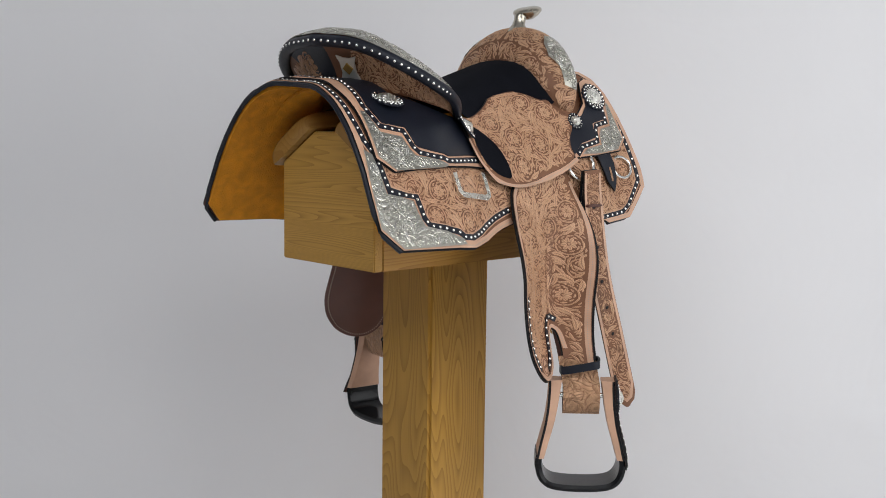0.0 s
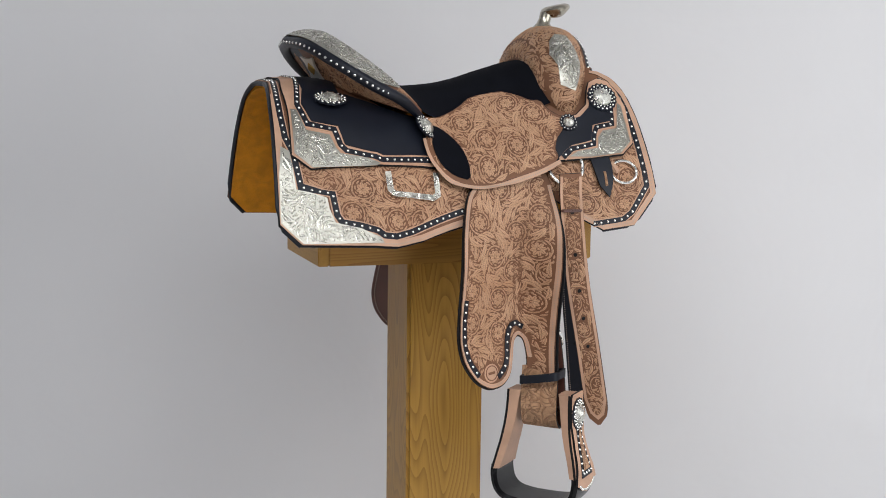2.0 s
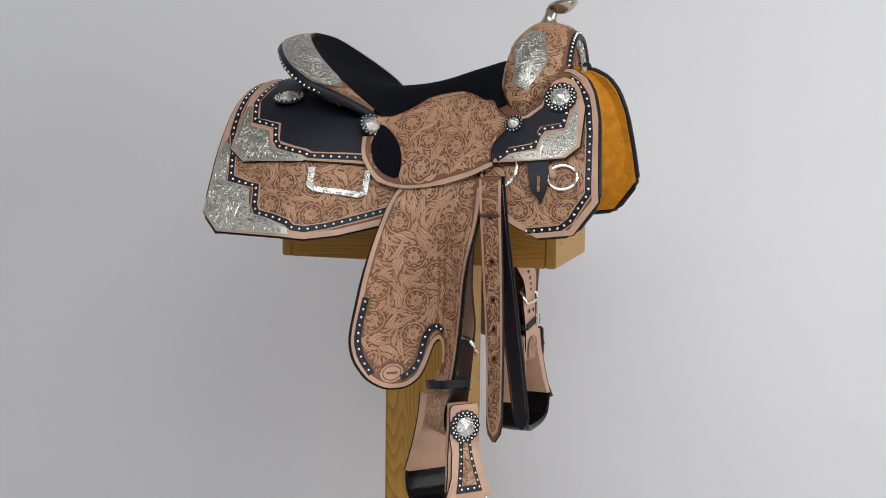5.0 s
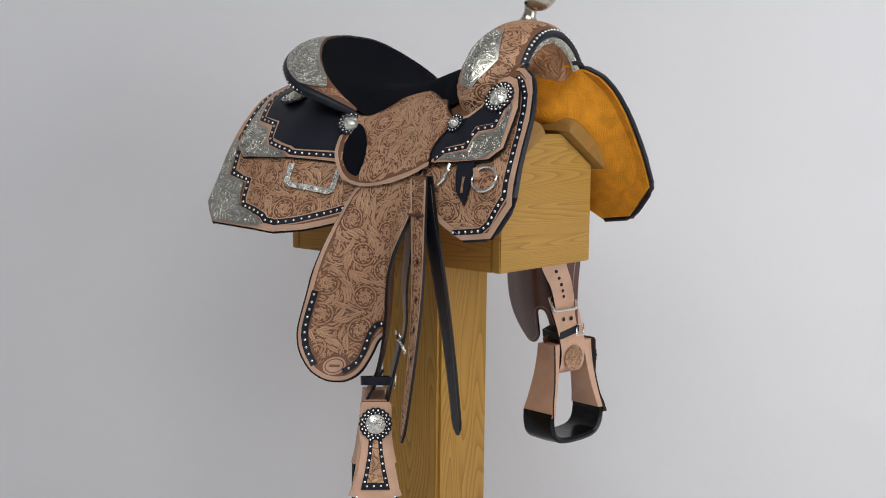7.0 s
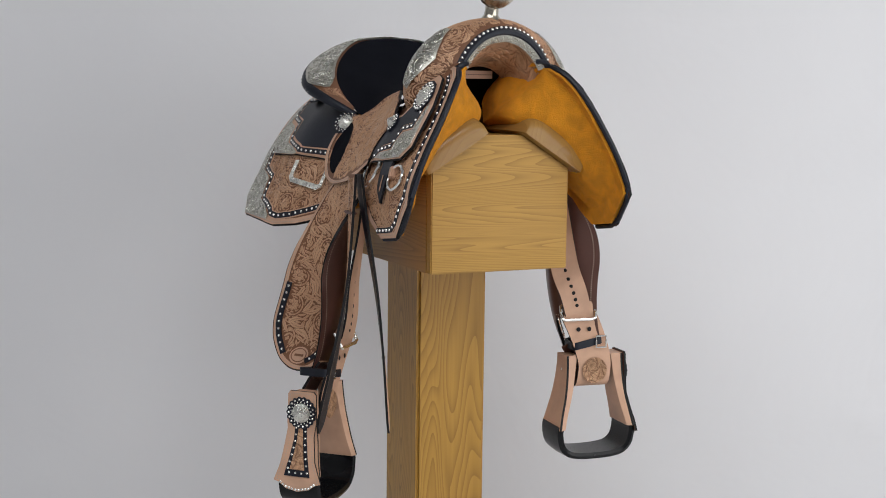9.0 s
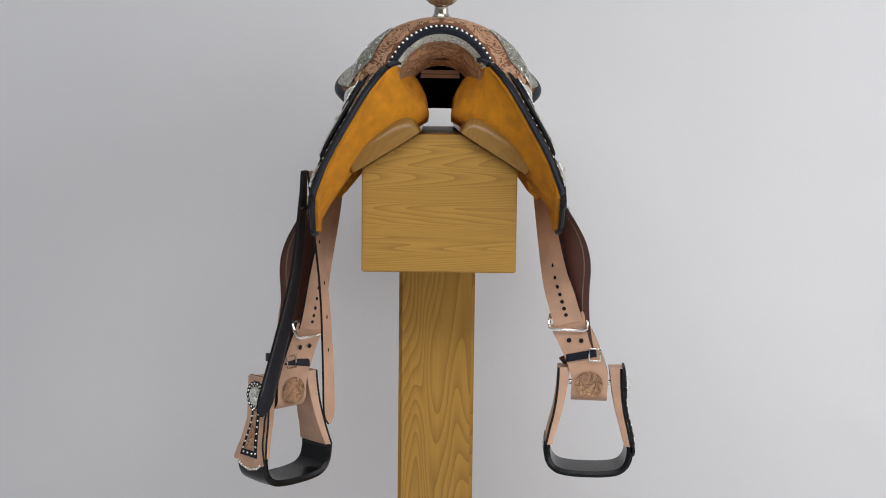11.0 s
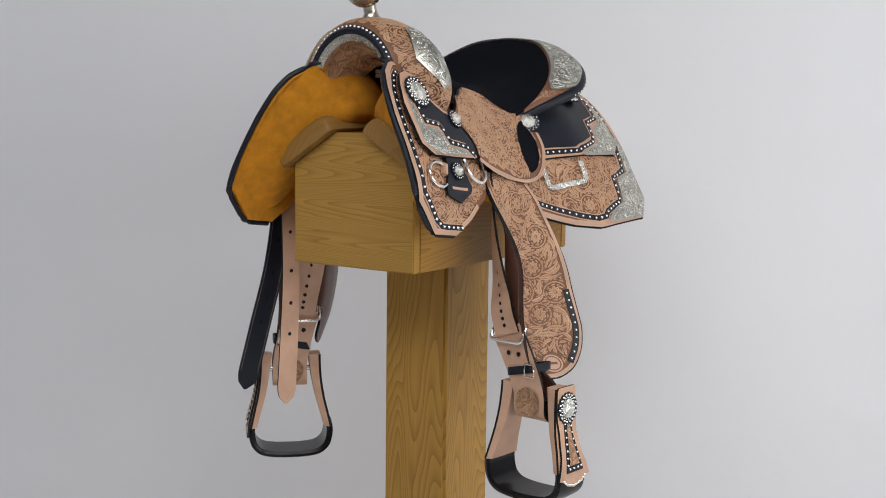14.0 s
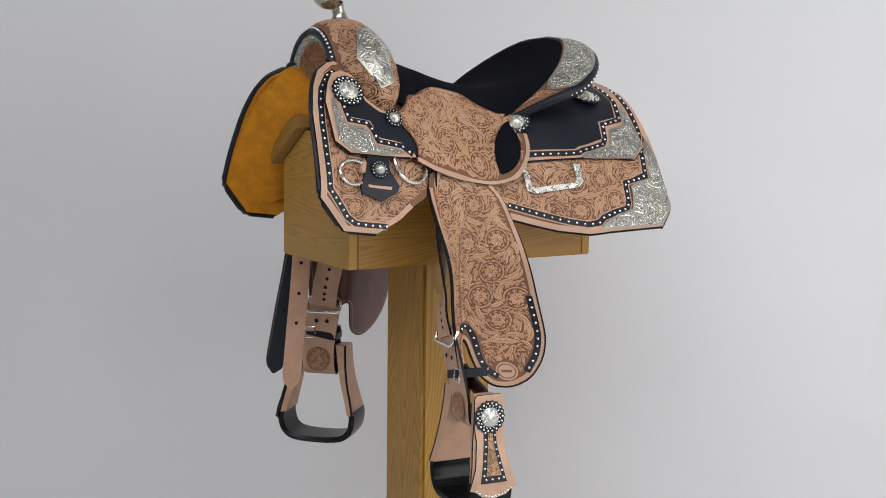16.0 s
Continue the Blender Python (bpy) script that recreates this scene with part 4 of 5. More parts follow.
def body_sheets(saddle):
    s = side_surface
    for side in (-1, 1):
        # skirt with its fleece
        top = [(-.326, .0)]
        outline = list(SKIRT)
        outline = [top[0]] + outline + [(.267, .075), (.264, .045), (.256, .022), (.242, .016), (.228, .04), (.19, .135), (.12, .175), (0, .215), (-.10, .22), (-.17, .14), (-.20, .08), (-.225, .0)]
        skirt = leather(saddle, "skirt", outline, s, side, .0, .005, (GROUND, EDGE, BROWN), "tooled tan leather skirt with black edge", bound=.002)
        rim = SKIRT[:10]
        leather(skirt, "edge_band", ribbon(offset(rim, -.0055), .011), s, side, .005, .0015, (TAN, EDGE, EDGE), "plain tan edge")
        leather(skirt, "edge_band", ribbon(offset(SKIRT[12:], -.0055), .011), s, side, .005, .0015, (TAN, EDGE, EDGE), "plain tan edge")
        stitches(skirt, offset(SKIRT[12:], -.006), s, side, .0066)
        stitches(skirt, offset(SKIRT[5:10], -.0045), s, side, .0066)
        rear_field = list(SKIRT_STUDS[2:]) + [(.06, .345), (.06, .26), (-.03, .25), (-.12, .235), (-.30, .235)]
        carve(skirt, rear_field, s, side, .005, 11, margin=.0055)
        front_field = list(FLAP_STUDS) + [(.16, .345), (.135, .325), (.135, .24), (.30, .215)]
        carve(skirt, front_field, s, side, .005, 12, margin=.0055)
        rim = rounded(list(SKIRT[14:]) + [(.267, .075), (.264, .045), (.257, .024)], 1)
        tail = rounded([(-.327, .0), (-.335, .07)] + list(SKIRT[:6]), 1)
        part("edge_roll", tube([sat(Vector(s(x, v)) - Vector((.001, 0, 0)), side) for x, v in tail], .0042, 8), BLACK, skirt, "black rolled leather edge")
        roll = [sat(Vector(s(x, v)) + Vector((.001, 0, 0)), side) for x, v in rim]
        part("edge_roll", tube(roll, .0046, 8), BLACK, skirt, "black rolled leather edge")
        inset = [(x * .99, v - .004) for x, v in SKIRT]
        leather(saddle, "fleece_lining", [(-.315, .001)] + inset + [(.262, .075), (.259, .047), (.251, .022), (.238, .008), (.228, .05), (.20, .21), (-.10, .23), (-.17, .15), (-.20, .09), (-.225, .001)], s, side, -.0085, .008, (FLEECE, FLEECE, FLEECE), "golden wool fleece lining")
        stud_strip(skirt, [(-.316, .004), (-.325, .07)] + list(SKIRT_STUDS), s, side, .0052)
        stud_strip(skirt, list(FLAP_STUDS), s, side, .0052)
        plate = leather(skirt, "silver_corner", list(SKIRT_SILVER), s, side, .0065, .0018, (SILVER_GROUND, BRIGHT, SILVER), "engraved silver corner plate")
        carve(plate, list(SKIRT_SILVER), s, side, 0.0083, 21, cell=.036, height=.0008, flowers=False, mat=SILVER_RELIEF, size=.8, name="engraving", margin=.0022)
        dee = part("dee_plate", sheet(ribbon(list(DEE), .011), s, side, .007, .004), (FINE_SILVER, BRIGHT, BRIGHT), skirt, "engraved silver dee frame")
        # rear jockey
        rear = [(-.305, .0)] + list(JOCKEY) + [(-.224, .0)]
        jockey = leather(saddle, "rear_jockey", rear, s, side, .0075, .004, (TAN, EDGE, BROWN), "black and tan leather rear jockey", bound=.0018)
        leather(jockey, "black_panel", [(-.285, .001)] + list(JOCKEY_BLACK) + [(-.224, .001)], s, side, .0116, .0015, (BLACK, EDGE, EDGE), "black grained leather panel")
        stud_strip(jockey, [(-.280, .004), (-.285, .06)] + list(JOCKEY_STUDS), s, side, .0117, .0095)
        plate = leather(jockey, "silver_corner", list(JOCKEY_SILVER), s, side, .0117, .0018, (SILVER_GROUND, BRIGHT, SILVER), "engraved silver corner plate")
        carve(plate, list(JOCKEY_SILVER), s, side, 0.0135, 21, cell=.036, height=.0008, flowers=False, mat=SILVER_RELIEF, size=.8, name="engraving", margin=.0022)
        # front jockey
        jockey = leather(saddle, "front_jockey", list(FRONT_J), s, side, .0125, .004, (TAN, EDGE, BROWN), "black and tan leather front jockey", bound=.0018)
        leather(jockey, "black_panel", list(FRONT_BLACK), s, side, .0166, .0015, (BLACK, EDGE, EDGE), "black leather panel")
        stud_strip(jockey, list(FRONT_STUDS), s, side, .0167, .0085)
        plate = leather(jockey, "silver_corner", list(FRONT_SILVER), s, side, .0167, .0018, (SILVER_GROUND, BRIGHT, SILVER), "engraved silver corner plate")
        carve(plate, list(FRONT_SILVER), s, side, 0.0185, 29, cell=.028, height=.0008, flowers=False, mat=SILVER_RELIEF, size=.65, name="engraving", margin=.0014)
        # seat jockey
        jockey = leather(saddle, "seat_jockey", rounded(list(SEAT_J), 1, True), s, side, .0155, .0045, (GROUND, EDGE, BROWN), "tooled tan leather seat jockey", bound=.0018)
        low = rounded(list(SEAT_J[15:]), 2)
        leather(jockey, "edge_band", ribbon(offset(low, -.0038), .0066), s, side, .020, .0008, (TAN, EDGE, EDGE), "plain tan edge")
        stitches(jockey, offset(low, -.0038), s, side, .0209)
        carve(jockey, rounded(list(SEAT_J), 1, True), s, side, .020, 13, (list(SEAT_LOBE), offset(low, -.0074) + low[::-1]), margin=.003)
        leather(jockey, "black_panel", rounded(list(SEAT_LOBE), 1, True), s, side, .0201, .0015, (SUEDE, EDGE, EDGE), "black suede inlay")
        for (x, v), r, off, beads in ((CONCHOS[0], .029, .0131, 16), (CONCHOS[1], .024, .0215, 16), (CONCHOS[2], .0165, .0181, 14), (CONCHOS[3], .028, .0181, 18)):
            m = frame_on(s, side, x, v, off)
            if x < -.2:
                m = Matrix.Translation(m.translation) @ Matrix.Rotation(radians(16 * side), 4, "X") @ m.to_quaternion().to_matrix().to_4x4()
            elif x < 0:
                m = Matrix.Translation(m.translation) @ Matrix.Rotation(radians(-26 * side), 4, "Z") @ m.to_quaternion().to_matrix().to_4x4()
                m.translation.x -= .004
            concho(saddle, m, r, beads)
        # padding under the bars
        thick = ((0, .020), (.05, .068), (.10, .094), (.15, .086), (.20, .058), (.26, .045), (.32, .030), (.38, .006))
        front = ((0, .252), (.05, .265), (.10, .281), (.15, .304), (.20, .320), (.26, .330), (.32, .331), (.38, .294))
        rows = []
        for i in range(45):
            q = i / 44
            end = math.sqrt(max(0, 1 - abs(2 * q - 1) ** 9))
            outer, inner = [], []
            for k in range(17):
                x = -.27 + .55 * q
                v0 = .014 + .16 * ease(-.25, -.16, x) * (1 - ease(.10, .17, x))
                v = v0 + (.378 - .085 * math.exp(-((x - .125) / .06) ** 2) - v0) * k / 16
                x = -.27 + (value_at(front, v, 1) + .27) * q
                rest = (value_at(front, v, 1) + .27) * (1 - q)
                c = Vector(s(x, v))
                n = (Vector(s(x, v + .004)) - Vector(s(x, v - .004))).cross(Vector((1, 0, 0))).normalized()
                n = n if n.z < 0 else -n
                d = value_at(thick, v, 1) * (.20 + .80 * ease(-.12, .14, x)) * (.34 + .66 * ease(0, .085, rest)) * end * min(1, (k + .4) / 2.2) ** .5
                d += .003 * noise.noise((x * 22, v * 22, 3 + side))
                a, b = c + n * .0045, c + n * (.0050 + max(.004, d))
                b.y += (.017 + .042 * min(1, max(0, (b.z - 1.30) / .09)) ** 2 - b.y) * ease(.02, .085, rest) * ease(.08, .14, x) * ease(1.25, 1.33, b.z)
                outer.append((a.x, side * a.y, a.z))
                inner.append((b.x, side * max(b.y, .017 + .042 * min(1, max(0, (b.z - 1.30) / .09)) ** 2), b.z))
            rows.append(outer + inner[::-1])
        bm = grid_mesh(rows, closed=True)
        bmesh.ops.holes_fill(bm, edges=[e for e in bm.edges if len(e.link_faces) == 1])
        part("bar_pad", bm, FLEECE, saddle, "golden wool padding under the bar")
    rows = [[(.150 - .30 * y * y, y, 1.368 + dz) for dz in (0, .005, .010, .014)] for y in (-.034 + .0068 * k for k in range(11))]
    band = part("gullet_strap", grid_mesh(rows), TAN, saddle, "tan leather strap across the gullet")
    bm = bmesh.new()
    for k in range(21):
        y = -.033 + .0033 * k
        dome(bm, pose(.1505 - .30 * y * y, y, 1.375, 0, 90, 0), .0012, .0006, 1, 5)
    tagged(part("stitching", bm, BROWN, band, "dark stitched seam"), kind="stuff")
    rows = []
    for i in range(21):
        x = -.20 + .40 * i / 20
        rows.append([(x, .085 * k / 6, 1.314 + .085 * ease(.03, .17, x) - .006 * abs(k / 6) ** 2) for k in range(-6, 7)])
    part("tree_lining", grid_mesh(rows), SUEDE, saddle, "black underside of the seat")


def strap(points, width_way, width, thick, taper=None, steps=40, mats=None):
    """A flat strap along points in space; width_way is the way across it, or its ways at the start and the end."""
    fine = [lerp_line(points, i / steps) for i in range(steps + 1)]
    first, last = width_way if isinstance(width_way[0], (tuple, Vector)) else (width_way, width_way)
    rows = []
    for i, p in enumerate(fine):
        d = (fine[min(i + 1, steps)] - fine[max(i - 1, 0)]).normalized()
        w = Vector(first).lerp(Vector(last), ease(0, 1, i / steps))
        w = (w - d * w.dot(d)).normalized()
        n = w.cross(d)
        h = width / 2 * (taper(i / steps) if taper else 1)
        rows.append([p - w * h - n * thick / 2, p + w * h - n * thick / 2, p + w * h + n * thick / 2, p - w * h + n * thick / 2])
    bm = grid_mesh(rows, closed=True, mats=mats or (lambda i, j: (0, 1, 2, 1)[j]))
    bmesh.ops.holes_fill(bm, edges=[e for e in bm.edges if len(e.link_faces) == 1])
    bmesh.ops.recalc_face_normals(bm, faces=bm.faces)
    return bm


def seam_dots(line, surface, off, step=.0045):
    bm = bmesh.new()
    for x, v in along(line, step):
        dome(bm, frame_on(surface, 1, x, v, off), .0013, .0005, 1, 5)
    return bm


def strap_seams(parent, points, ways, width, out):
    """Stitching along both edges of a strap, on the face that looks out."""
    bm = bmesh.new()
    for i in range(6, 112):
        k = i / 120
        p, d = lerp_line(points, k), (lerp_line(points, k + .01) - lerp_line(points, k - .01)).normalized()
        w = Vector(ways[0]).lerp(Vector(ways[1]), ease(0, 1, k))
        w = (w - d * w.dot(d)).normalized()
        n = w.cross(d).normalized()
        n = n if n.dot(Vector(out)) > 0 else -n
        for e in (-1, 1):
            dome(bm, Matrix.Translation(p + w * (e * (width / 2 - .0035)) + n * .0021) @ n.to_track_quat("Z", "Y").to_matrix().to_4x4(), .0010, .0004, 1, 5)
    tagged(part("stitching", bm, THREAD, parent, "pale stitched seam"), kind="stuff")


def holes(parent, places, radius=.0037):
    for p, n in places:
        bm = bmesh.new()
        dome(bm, Matrix.Translation(p) @ Vector(n).to_track_quat("Z", "Y").to_matrix().to_4x4(), radius, .0005, 2)
        part("hole", bm, EDGE, parent, "dark punched hole")


def point_end(t):
    return 1 if t < .93 else max(.08, math.sqrt(max(0, 1 - ((t - .93) / .0705) ** 2)))


def stirrup(saddle, m):
    """Wooden stirrup in local space: x across it (outwards), y along the foot, z up from the tread."""
    body = part("stirrup", bmesh.new(), TAN, saddle, "leather-covered stirrup with a black glossy tread")
    half = ((.054, .196), (.0545, .172), (.0565, .145), (.061, .115), (.068, .085), (.0745, .056))
    depth = (.021, .023, .026, .030, .034, .040)
    for side in (-1, 1):
        rows = []
        for k in range(21):
            u = k / 20 * 5
            x, z = spline([h[0] for h in half], u), spline([h[1] for h in half], u)
            d = spline(depth, u)
            w = .019 - .010 * (u / 5) ** .7
            rows.append([m @ Vector((side * (x - w), -d + .004, z)), m @ Vector((side * (x - w - .001), 0, z)), m @ Vector((side * (x - w), d - .004, z)), m @ Vector((side * (x + .0005), d, z)), m @ Vector((side * (x + .005), d, z)), m @ Vector((side * (x + .005), -d, z)), m @ Vector((side * (x + .0005), -d, z))])
        bm = grid_mesh(rows, closed=True, mats=lambda i, j: (0, 0, 0, 1, 0, 1, 0)[j])
        bmesh.ops.holes_fill(bm, edges=[e for e in bm.edges if len(e.link_faces) == 1])
        part("side_panel", bm, (TAN, EDGE), body, "tan leather side panel with black edges")
    # tread and its round corners
    line = [(-.074, .062), (-.0755, .045), (-.070, .022), (-.055, .008), (-.030, .003), (0, .002), (.030, .003), (.055, .008), (.070, .022), (.0755, .045), (.074, .062)]
    rows = []
    for k in range(41):
        u = k / 4
        x, z = spline([p[0] for p in line], u), spline([p[1] for p in line], u)
        dx = spline([p[0] for p in line], min(u + .1, 10)) - spline([p[0] for p in line], max(u - .1, 0))
        dz = spline([p[1] for p in line], min(u + .1, 10)) - spline([p[1] for p in line], max(u - .1, 0))
        n = Vector((-dz, 0, dx)).normalized()
        d = .036
        sec = [(-d, -.006), (-d - .003, 0), (-d, .006), (0, .0065), (d, .006), (d + .003, 0), (d, -.006), (0, -.0075)]
        rows.append([m @ (Vector((x, y, z)) + n * h) for y, h in sec])
    bm = grid_mesh(rows, closed=True)
    bmesh.ops.holes_fill(bm, edges=[e for e in bm.edges if len(e.link_faces) == 1])
    part("tread", bm, LACQUER, body, "glossy black wrapped tread")
    bm = tube([m @ Vector((x, 0, .166)) for x in (-.058, -.02, .02, .058)], .005, 10)
    part("bolt", bm, BRIGHT, body, "steel bolt")
    bm = bmesh.new()
    dome(bm, m @ pose(-.057, 0, .166, 0, -90, 0), .008, .003)
    part("bolt_head", bm, BRIGHT, body, "round steel bolt head")
    # outer face: flared tooled panel with concho and studs
    def face(x, v):
        z = .196 - v
        u = min(5, max(0, (.190 - z) / .132 * 5))
        return (x, spline([h[0] for h in half], u) + .006, z)
    shape = [(-.022, -.003), (.022, -.003), (.026, .002), (.027, .05), (.024, .075), (.030, .115), (.044, .150), (.034, .153), (.022, .162), (0, .167), (-.022, .162), (-.034, .153), (-.044, .150), (-.030, .115), (-.024, .075), (-.027, .05), (-.026, .002)]
    turn = m @ Matrix(((0, 1, 0, 0), (-1, 0, 0, 0), (0, 0, 1, 0), (0, 0, 0, 1)))

    def laid(bm):
        for v in bm.verts:
            v.co = turn @ v.co
        return bm
    panel = part("outer_panel", laid(sheet(shape, face, 1, 0, .004, .02)), (TAN, EDGE, BROWN), body, "flared tan leather panel with studs")
    border = grown(shape, -.0042)
    tagged(part("stitching", laid(seam_dots(border + border[:1], face, .004)), THREAD, panel, "pale stitched seam"), kind="stuff")
    inlay = [(-.011, .055), (.011, .055), (.012, .08), (.017, .11), (.024, .140), (-.024, .140), (-.017, .11), (-.012, .08)]
    part("black_inlay", laid(sheet(inlay, face, 1, .004, .001, .02)), (BLACK, EDGE, EDGE), panel, "black leather inlay")
    heart = [(-.004, .06), (.004, .06), (.006, .085), (.010, .11), (.014, .130), (-.014, .130), (-.010, .11), (-.006, .085)]
    part("tooled_inlay", laid(sheet(heart, face, 1, .005, .001, .02)), (TOOLED, EDGE, EDGE), panel, "tooled tan inlay")
    line = [(-.0085, .06), (-.009, .085), (-.0135, .11), (-.019, .135), (0, .135), (.019, .135), (.0135, .11), (.009, .085), (.0085, .06)]
    tagged(part("stud_row", laid(studs(line, face, 1, .005, .0115, .0024)), BRIGHT, panel, "row of silver studs"), kind="stuff")
    scallop = [(-.034, .150), (-.022, .159), (0, .164), (.022, .159), (.034, .150)]
    part("beaded_trim", laid(studs(scallop, face, 1, .004, .0062, .0026)), BRIGHT, panel, "beaded silver trim")
    concho(panel, turn @ frame_on(face, 1, 0, .034, .004), .027, 18)


def fenders(saddle):
    for side in (-1, 1):
        f = fender_surface(side)

        def moved(line):
            return line if side < 0 else [(.04 + (u - .04) * (.97 if u < .04 else .9) + .009, v + .008) for u, v in line]
        outline = list(moved(FENDER))
        smooth_outline = rounded(outline, 2, True)
        fender = leather(saddle, "fender", smooth_outline, f, side, 0, .005, (GROUND, EDGE, BROWN), "tooled tan leather fender with a studded border", .014, .002)
        leather(fender, "edge_band", ribbon(offset(rounded(outline[:16], 2), -.0040), .0065), f, side, .005, .0008, (TAN, EDGE, EDGE), "plain tan edge")
        leather(fender, "edge_band", ribbon(offset(rounded(outline[17:22], 2), -.0040), .0065), f, side, .005, .0008, (TAN, EDGE, EDGE), "plain tan edge")
        stitches(fender, offset(rounded(outline[:16], 2), -.0040), f, side, .0059)
        stitches(fender, offset(rounded(outline[17:22], 2), -.0040), f, side, .0059)
        stitches(fender, offset(rounded(outline[:16], 2), -.0040), f, side, -.0008)
        stitches(fender, offset(rounded(outline[17:22], 2), -.0040), f, side, -.0008)
        for line in (rounded(list(FENDER_STUDS_A), 1), rounded(list(FENDER_STUDS_B), 2)):
            stud_strip(fender, moved(line), f, side, .0052, .0095, False)
        field = [p for p in offset(rounded(outline[:16], 2), -.008)] + [p for p in offset(rounded(outline[16:], 2), -.008)]
        u, v = moved([(.006, .394)])[0]
        lines = [ribbon(moved(rounded(list(k), 1)), .013) for k in (FENDER_STUDS_A, FENDER_STUDS_B)]
        stamp = [(u + .020 * math.cos(a), v + .019 * math.sin(a)) for a in (2 * math.pi * k / 12 for k in range(12))]
        carve(fender, field, f, side, .005, 15 + side, lines + [stamp], margin=.002)
        # maker's stamp: a plain raised badge near the foot
        u, v = moved([(.006, .394)])[0]
        badge = [(u + .017 * math.cos(a), v + .015 * math.sin(a)) for a in (2 * math.pi * k / 20 for k in range(20))]
        leather(fender, "stamp", badge, f, side, .005, .0008, (TAN, TAN, TAN), "plain stamped badge")
        ring = [(u + .0135 * math.cos(a), v + .0115 * math.sin(a)) for a in (2 * math.pi * k / 24 for k in range(25))]
        leather(fender, "stamp_ring", ribbon(ring[:25], .0016), f, side, .0059, .0006, (GROUND, GROUND, GROUND), "stained stamped ring", .02)
        leather(fender, "stamp_bar", [(u - .008, v - .002), (u + .008, v - .002), (u + .008, v + .002), (u - .008, v + .002)], f, side, .0059, .0006, (GROUND, GROUND, GROUND), "stamped bar")


RIGHT_STIRRUP = pose(.106, -.276, .636, 0, 0, -45)
LEFT_STIRRUP = pose(.100, .281, .652, 0, 0, 85)


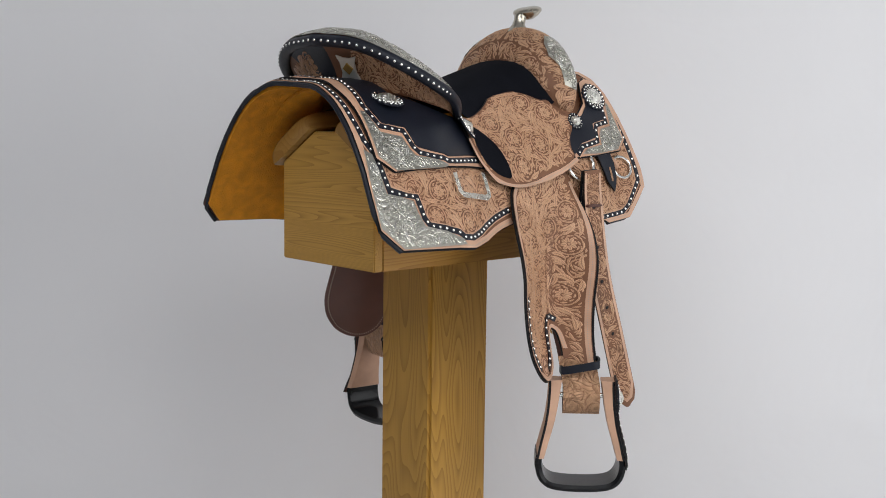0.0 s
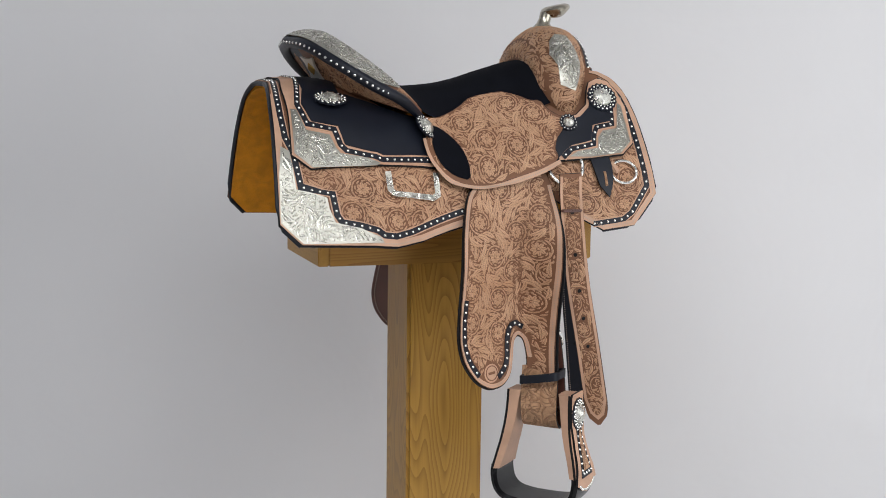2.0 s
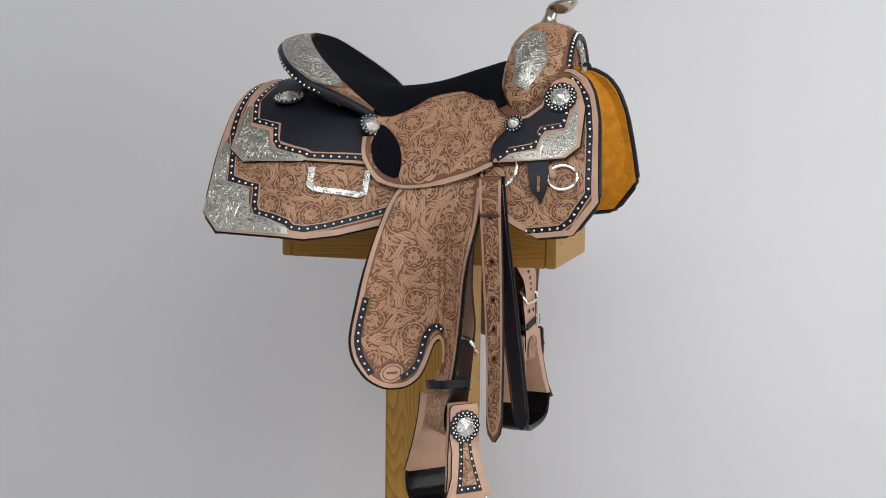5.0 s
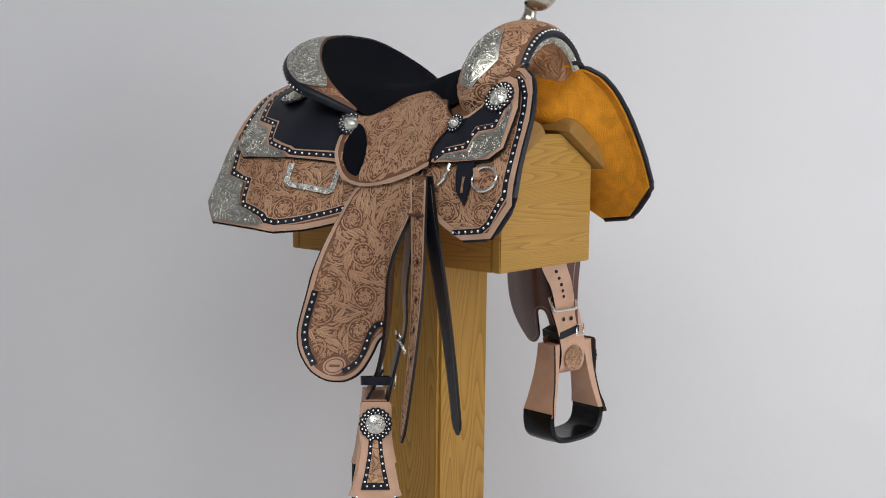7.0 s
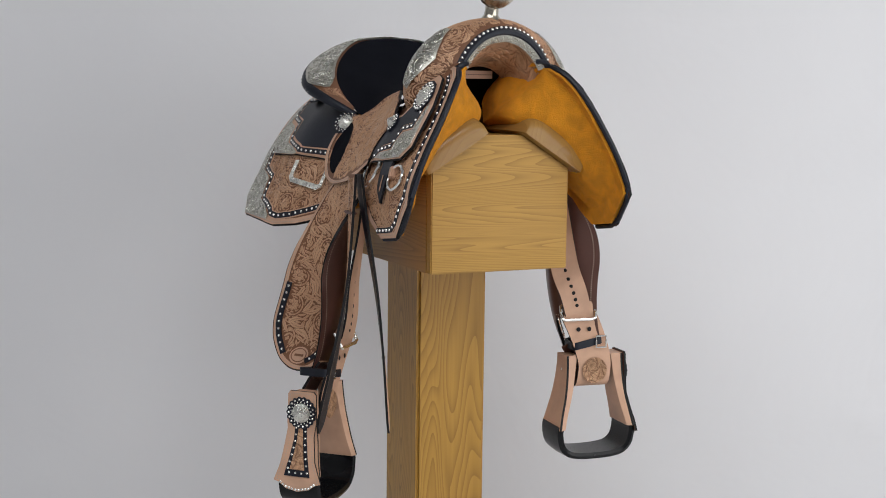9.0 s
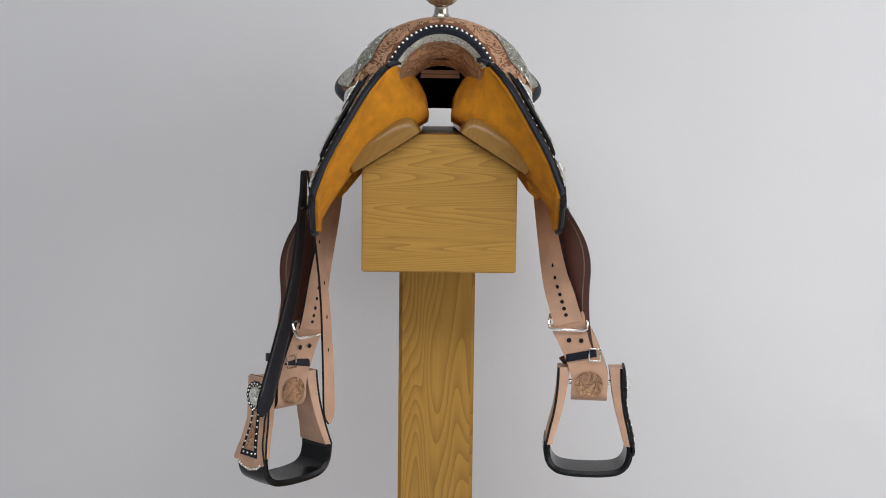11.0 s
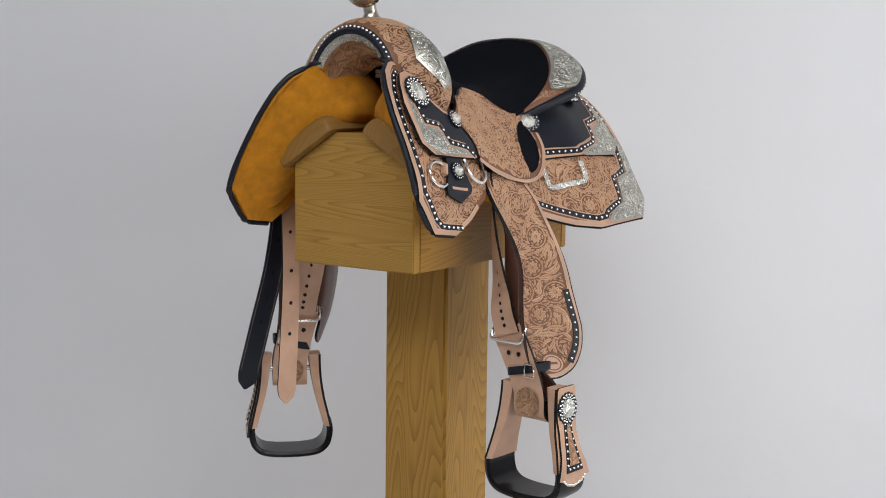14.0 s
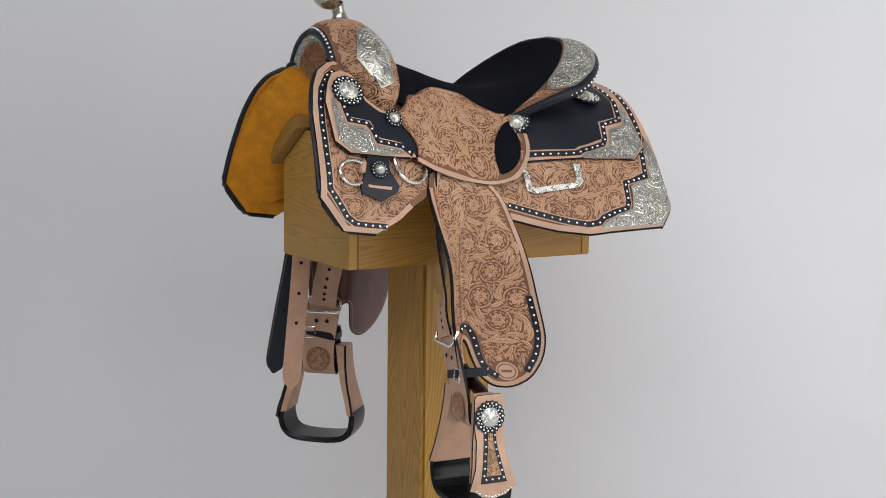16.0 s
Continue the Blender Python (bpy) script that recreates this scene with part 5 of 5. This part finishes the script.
def stirrup_leathers(saddle):
    for side, m in ((-1, RIGHT_STIRRUP), (1, LEFT_STIRRUP)):
        turn = TWIST[side]
        way = Vector((math.cos(turn), side * math.sin(turn), 0))
        ahead = Vector((math.sin(turn), -side * math.cos(turn), 0))
        bolt = m @ Vector((0, 0, .166))
        x, y, z = fender_surface(side)(.106 if side < 0 else .098, .385)
        tail = Vector((x, side * y, z))
        up = Vector((0, 0, 1))
        lean = Vector((0, -side, 0)) * (.7 if side < 0 else 1)
        # the fender's tail runs down, round the bolt and up again on the inner side
        loop = [tail, tail.lerp(bolt - ahead * .019 + up * .02, .5), bolt - ahead * .019 + up * .015, bolt - ahead * .016 - up * .018, bolt - up * .032, bolt + ahead * .016 - up * .018, bolt + ahead * .020 + up * .02, bolt + ahead * .022 + up * .07 + lean * .018, bolt + ahead * .022 + up * .122 + lean * .044]
        leg = part("stirrup_strap", strap(loop, tuple(way), .066, .0045, None, 64, lambda i, j: 1 if j % 2 else (0 if i < 34 else 2) if j == (0 if side < 0 else 2) else 3), (TOOLED, EDGE, TAN, BROWN), saddle, "stirrup strap looped round the bolt")
        top = bolt + ahead * .022 + up * .104 + lean * .034
        holes(leg, [(top - up * .022 - lean * .007 + way * d + ahead * .0045, ahead) for d in (-.011, .011)], .0045)
        mark = bolt + ahead * .0235 + up * .006
        bm = bmesh.new()
        uv = bm.loops.layers.uv.new("UVMap")
        ring = [bm.verts.new(mark + way * (.025 * math.cos(a)) + up * (.025 * math.sin(a) - .006) + ahead * .0012) for a in (2 * math.pi * k / 24 for k in range(24))]
        face = bm.faces.new(ring)
        for k, corner in enumerate(face.loops):
            corner[uv].uv = (.025 * math.cos(2 * math.pi * k / 24) + .3 * side, .025 * math.sin(2 * math.pi * k / 24))
        part("rosette", bm, TOOLED, leg, "carved brown rosette")
        # upper strap with holes, ending in a buckle
        foot = top + up * .014 + ahead * .004 + lean * .006
        inner = (Vector((.100, side * .182, 1.21)), Vector((.110, side * .196, 1.11)), Vector((.114, side * .212, 1.02)), foot + up * .035 + lean * .012, foot - up * .004)
        upper = part("stirrup_leather", strap(inner, ((.85, side * .53, 0), tuple(way)), .052, .004), (TAN, EDGE, TAN), saddle, "plain tan stirrup leather with punched holes")
        places = []
        for i in range(7):
            p = lerp_line(inner, .45 + .075 * i)
            d = Vector((0, -side, 0)).lerp(ahead, ease(0, 1, .45 + .075 * i)).normalized()
            places.append((p + d * .0022, d))
        holes(upper, places)
        ring = [foot + way * (.031 * a) + up * (.014 * b - .002) + ahead * (.004 if b < 0 else -.001 if b < .5 else -.008) for a, b in ((-.9, -1), (0, -1), (.9, -1), (1.08, -.75), (1.12, 0), (1.05, .8), (.9, 1), (-.9, 1), (-1.05, .8), (-1.12, 0), (-1.08, -.75))]
        part("buckle", tube(ring, .0032, 8, True), BRIGHT, upper, "steel buckle")
        # black keeper round both layers
        mid = bolt + up * .054 + lean * .007
        belt = [mid + way * (.0315 * a if side < 0 else .027 * a - .008) + ahead * (.0245 * b) + up * (.006 * a) for a, b in ((-1, -.9), (-.4, -1.05), (.4, -1.05), (1, -.9), (1.08, 0), (1, .9), (.4, 1.02), (-.4, 1.02), (-1, .9), (-1.08, 0), (-1, -.9))]
        keep = part("keeper_strap", strap(belt, (0, 0, 1), .014, .004, None, 60), (BLACK, EDGE, BLACK), saddle, "narrow black keeper strap with a small buckle")
        spot = mid + way * .016 + ahead * .030 + up * .003
        part("buckle", tube([spot + way * (.010 * a) + up * (.011 * b) for a, b in ((-1, -1), (0, -1), (1, -1), (1, 0), (1, 1), (0, 1), (-1, 1), (-1, 0))], .0018, 6, True), BRIGHT, keep, "small steel buckle")
        stirrup(saddle, m)


def rigging(saddle):
    s = side_surface
    for side in (-1, 1):
        # ring on the flap with its leather loop
        m = frame_on(s, side, *CONCHOS[4], .010)
        loop = part("flap_ring", tube([m @ Vector((.025 * math.cos(a), .021 * math.sin(a), 0)) for a in (2 * math.pi * k / 24 for k in range(24))], .0028, 8, True), BRIGHT, saddle, "steel ring")
        bm = bmesh.new()
        box(bm, (-.011, -.005, -.006), (.011, .005, .005), .002)
        at = frame_on(s, side, *CONCHOS[5], .010)
        for v in bm.verts:
            v.co = at @ pose(0, 0, 0, 0, 0, 90 - 25 * side) @ v.co
        part("ring_loop", bm, TAN, loop, "tan leather loop")
        m = frame_on(s, side, .172, .290, .009)
        part("rigging_dee", tube([m @ Vector((.032 * math.cos(a), .034 * math.sin(a), .002)) for a in (2 * math.pi * k / 30 for k in range(30))], .0034, 8, True), BRIGHT, saddle, "steel rigging dee")
    # right: slotted black tongue; left: black latigo keeper with a small concho
    tongue = leather(saddle, "latigo_keeper", list(TONGUE), s, -1, .010, .004, (BLACK, EDGE, EDGE), "black leather tongue with a slot")
    leather(tongue, "slot", list(TONGUE_SLOT), s, -1, .0142, .0006, (TOOLED, EDGE, EDGE), "cut slot")
    left = leather(saddle, "latigo_keeper", list(KEEPER), s, 1, .010, .004, (BLACK, EDGE, EDGE), "black leather latigo keeper with a silver button")
    concho(left, frame_on(s, 1, *KEEPER_BUTTON[0], .014), .015, 14)
    leather(left, "slot", list(KEEPER_SLOT), s, 1, .0142, .0006, (TAN, EDGE, EDGE), "cut slot")
    # right: billet straps hang from the rigging dee
    front = ((.166, -.236, 1.205), (.168, -.238, 1.15), (.178, -.250, 1.02), (.190, -.276, .90), (.199, -.309, .772))
    billet = part("billet_strap", strap(front, ((1, -.1, 0), (.79, -.61, 0)), .040, .004, point_end), (GROUND, EDGE, BLACK), saddle, "tooled tan billet strap with punched holes")
    def billet_surface(u, v):
        k = v / .437
        w = Vector((1, -.1, 0)).lerp(Vector((.79, -.61, 0)), ease(0, 1, k)).normalized()
        p = lerp_line(front, k) + w * u
        return (p.x, -p.y, p.z)
    carve(billet, [(-.0148, .012), (.0148, .012), (.0148, .405), (.006, .428), (-.006, .428), (-.0148, .405)], billet_surface, -1, .0021, 31, [[(-.005, v - .006), (.005, v - .006), (.005, v + .006), (-.005, v + .006)] for v in (.122, .184, .236, .280, .323)], .032, .0009, margin=.0005, size=.8)
    leather(billet, "edge_band", ribbon([(-.0172, .01), (-.0172, .400), (-.010, .420), (0, .427), (.010, .420), (.0172, .400), (.0172, .01)], .0048), billet_surface, -1, .0018, .0008, (TAN, EDGE, EDGE), "plain tan edge", .02)
    strap_seams(billet, front, ((1, -.1, 0), (.79, -.61, 0)), .040, (0, 1, 0))
    strap_seams(billet, front, ((1, -.1, 0), (.79, -.61, 0)), .040, (0, -1, 0))
    holes(billet, [(lerp_line(front, k) + Vector((s_ * .0005, s_ * .0024, 0)), (s_ * .3, s_, 0)) for k in (.28, .42, .54, .64, .74) for s_ in (-1, 1)])
    bm = bmesh.new()
    box(bm, (.149, -.246, 1.138), (.187, -.236, 1.143), .0015)
    part("lacing", bm, BROWN, billet, "thin brown leather lace")
    back = ((.170, -.226, 1.205), (.175, -.217, 1.13), (.189, -.200, 1.0), (.204, -.192, .88), (.217, -.188, .765))
    inner = part("billet_strap", strap(back, ((1, -.1, 0), (.90, -.44, 0)), .036, .004, point_end), (BLACK, EDGE, TAN), saddle, "billet strap, black outside and tan inside")
    strap_seams(inner, back, ((1, -.1, 0), (.90, -.44, 0)), .036, (0, -1, 0))
    holes(inner, [(lerp_line(back, k) + Vector((s_ * .0008, s_ * .0024, 0)), (s_ * .3, s_, 0)) for k in (.35, .48, .60, .72) for s_ in (-1, 1)])


def western_saddle():
    saddle = tagged(new("western_saddle"), "tooled tan western show saddle with silver plates and black inlays", "saddle")
    body_sheets(saddle)
    cantle(saddle)
    seat(saddle)
    swell(saddle)
    fenders(saddle)
    stirrup_leathers(saddle)
    rigging(saddle)
    return saddle


studio()
stand = saddle_stand()
saddle = western_saddle()

# The turntable: seconds and degrees turned since the side view.
TURN = ((0, -42.2), (.5, -36.3), (1, -30.4), (1.5, -24.45), (2, -18.5), (2.5, -12.55), (3, -6.6), (3.5, -.7), (4, 5.25), (4.5, 11.2), (5, 17.2), (5.5, 23.2), (6, 29.15), (6.5, 35.1), (7, 41.1), (7.5, 47.05), (8, 53.0), (8.5, 58.9), (9, 64.8), (9.5, 70.85), (10, 76.95), (10.5, 83.0), (11, 89.1), (11.5, 95.15), (12, 101.15), (12.5, 107.15), (13, 113.1), (13.5, 118.9), (14, 124.65), (14.5, 130.45), (15, 136.3), (15.5, 142.35), (16, 148.5))


def motions():
    rows = [(t, pose(0, 0, 0, 0, 0, -a)) for t, a in TURN]
    walk(stand, rows)
    walk(saddle, rows)


motions()
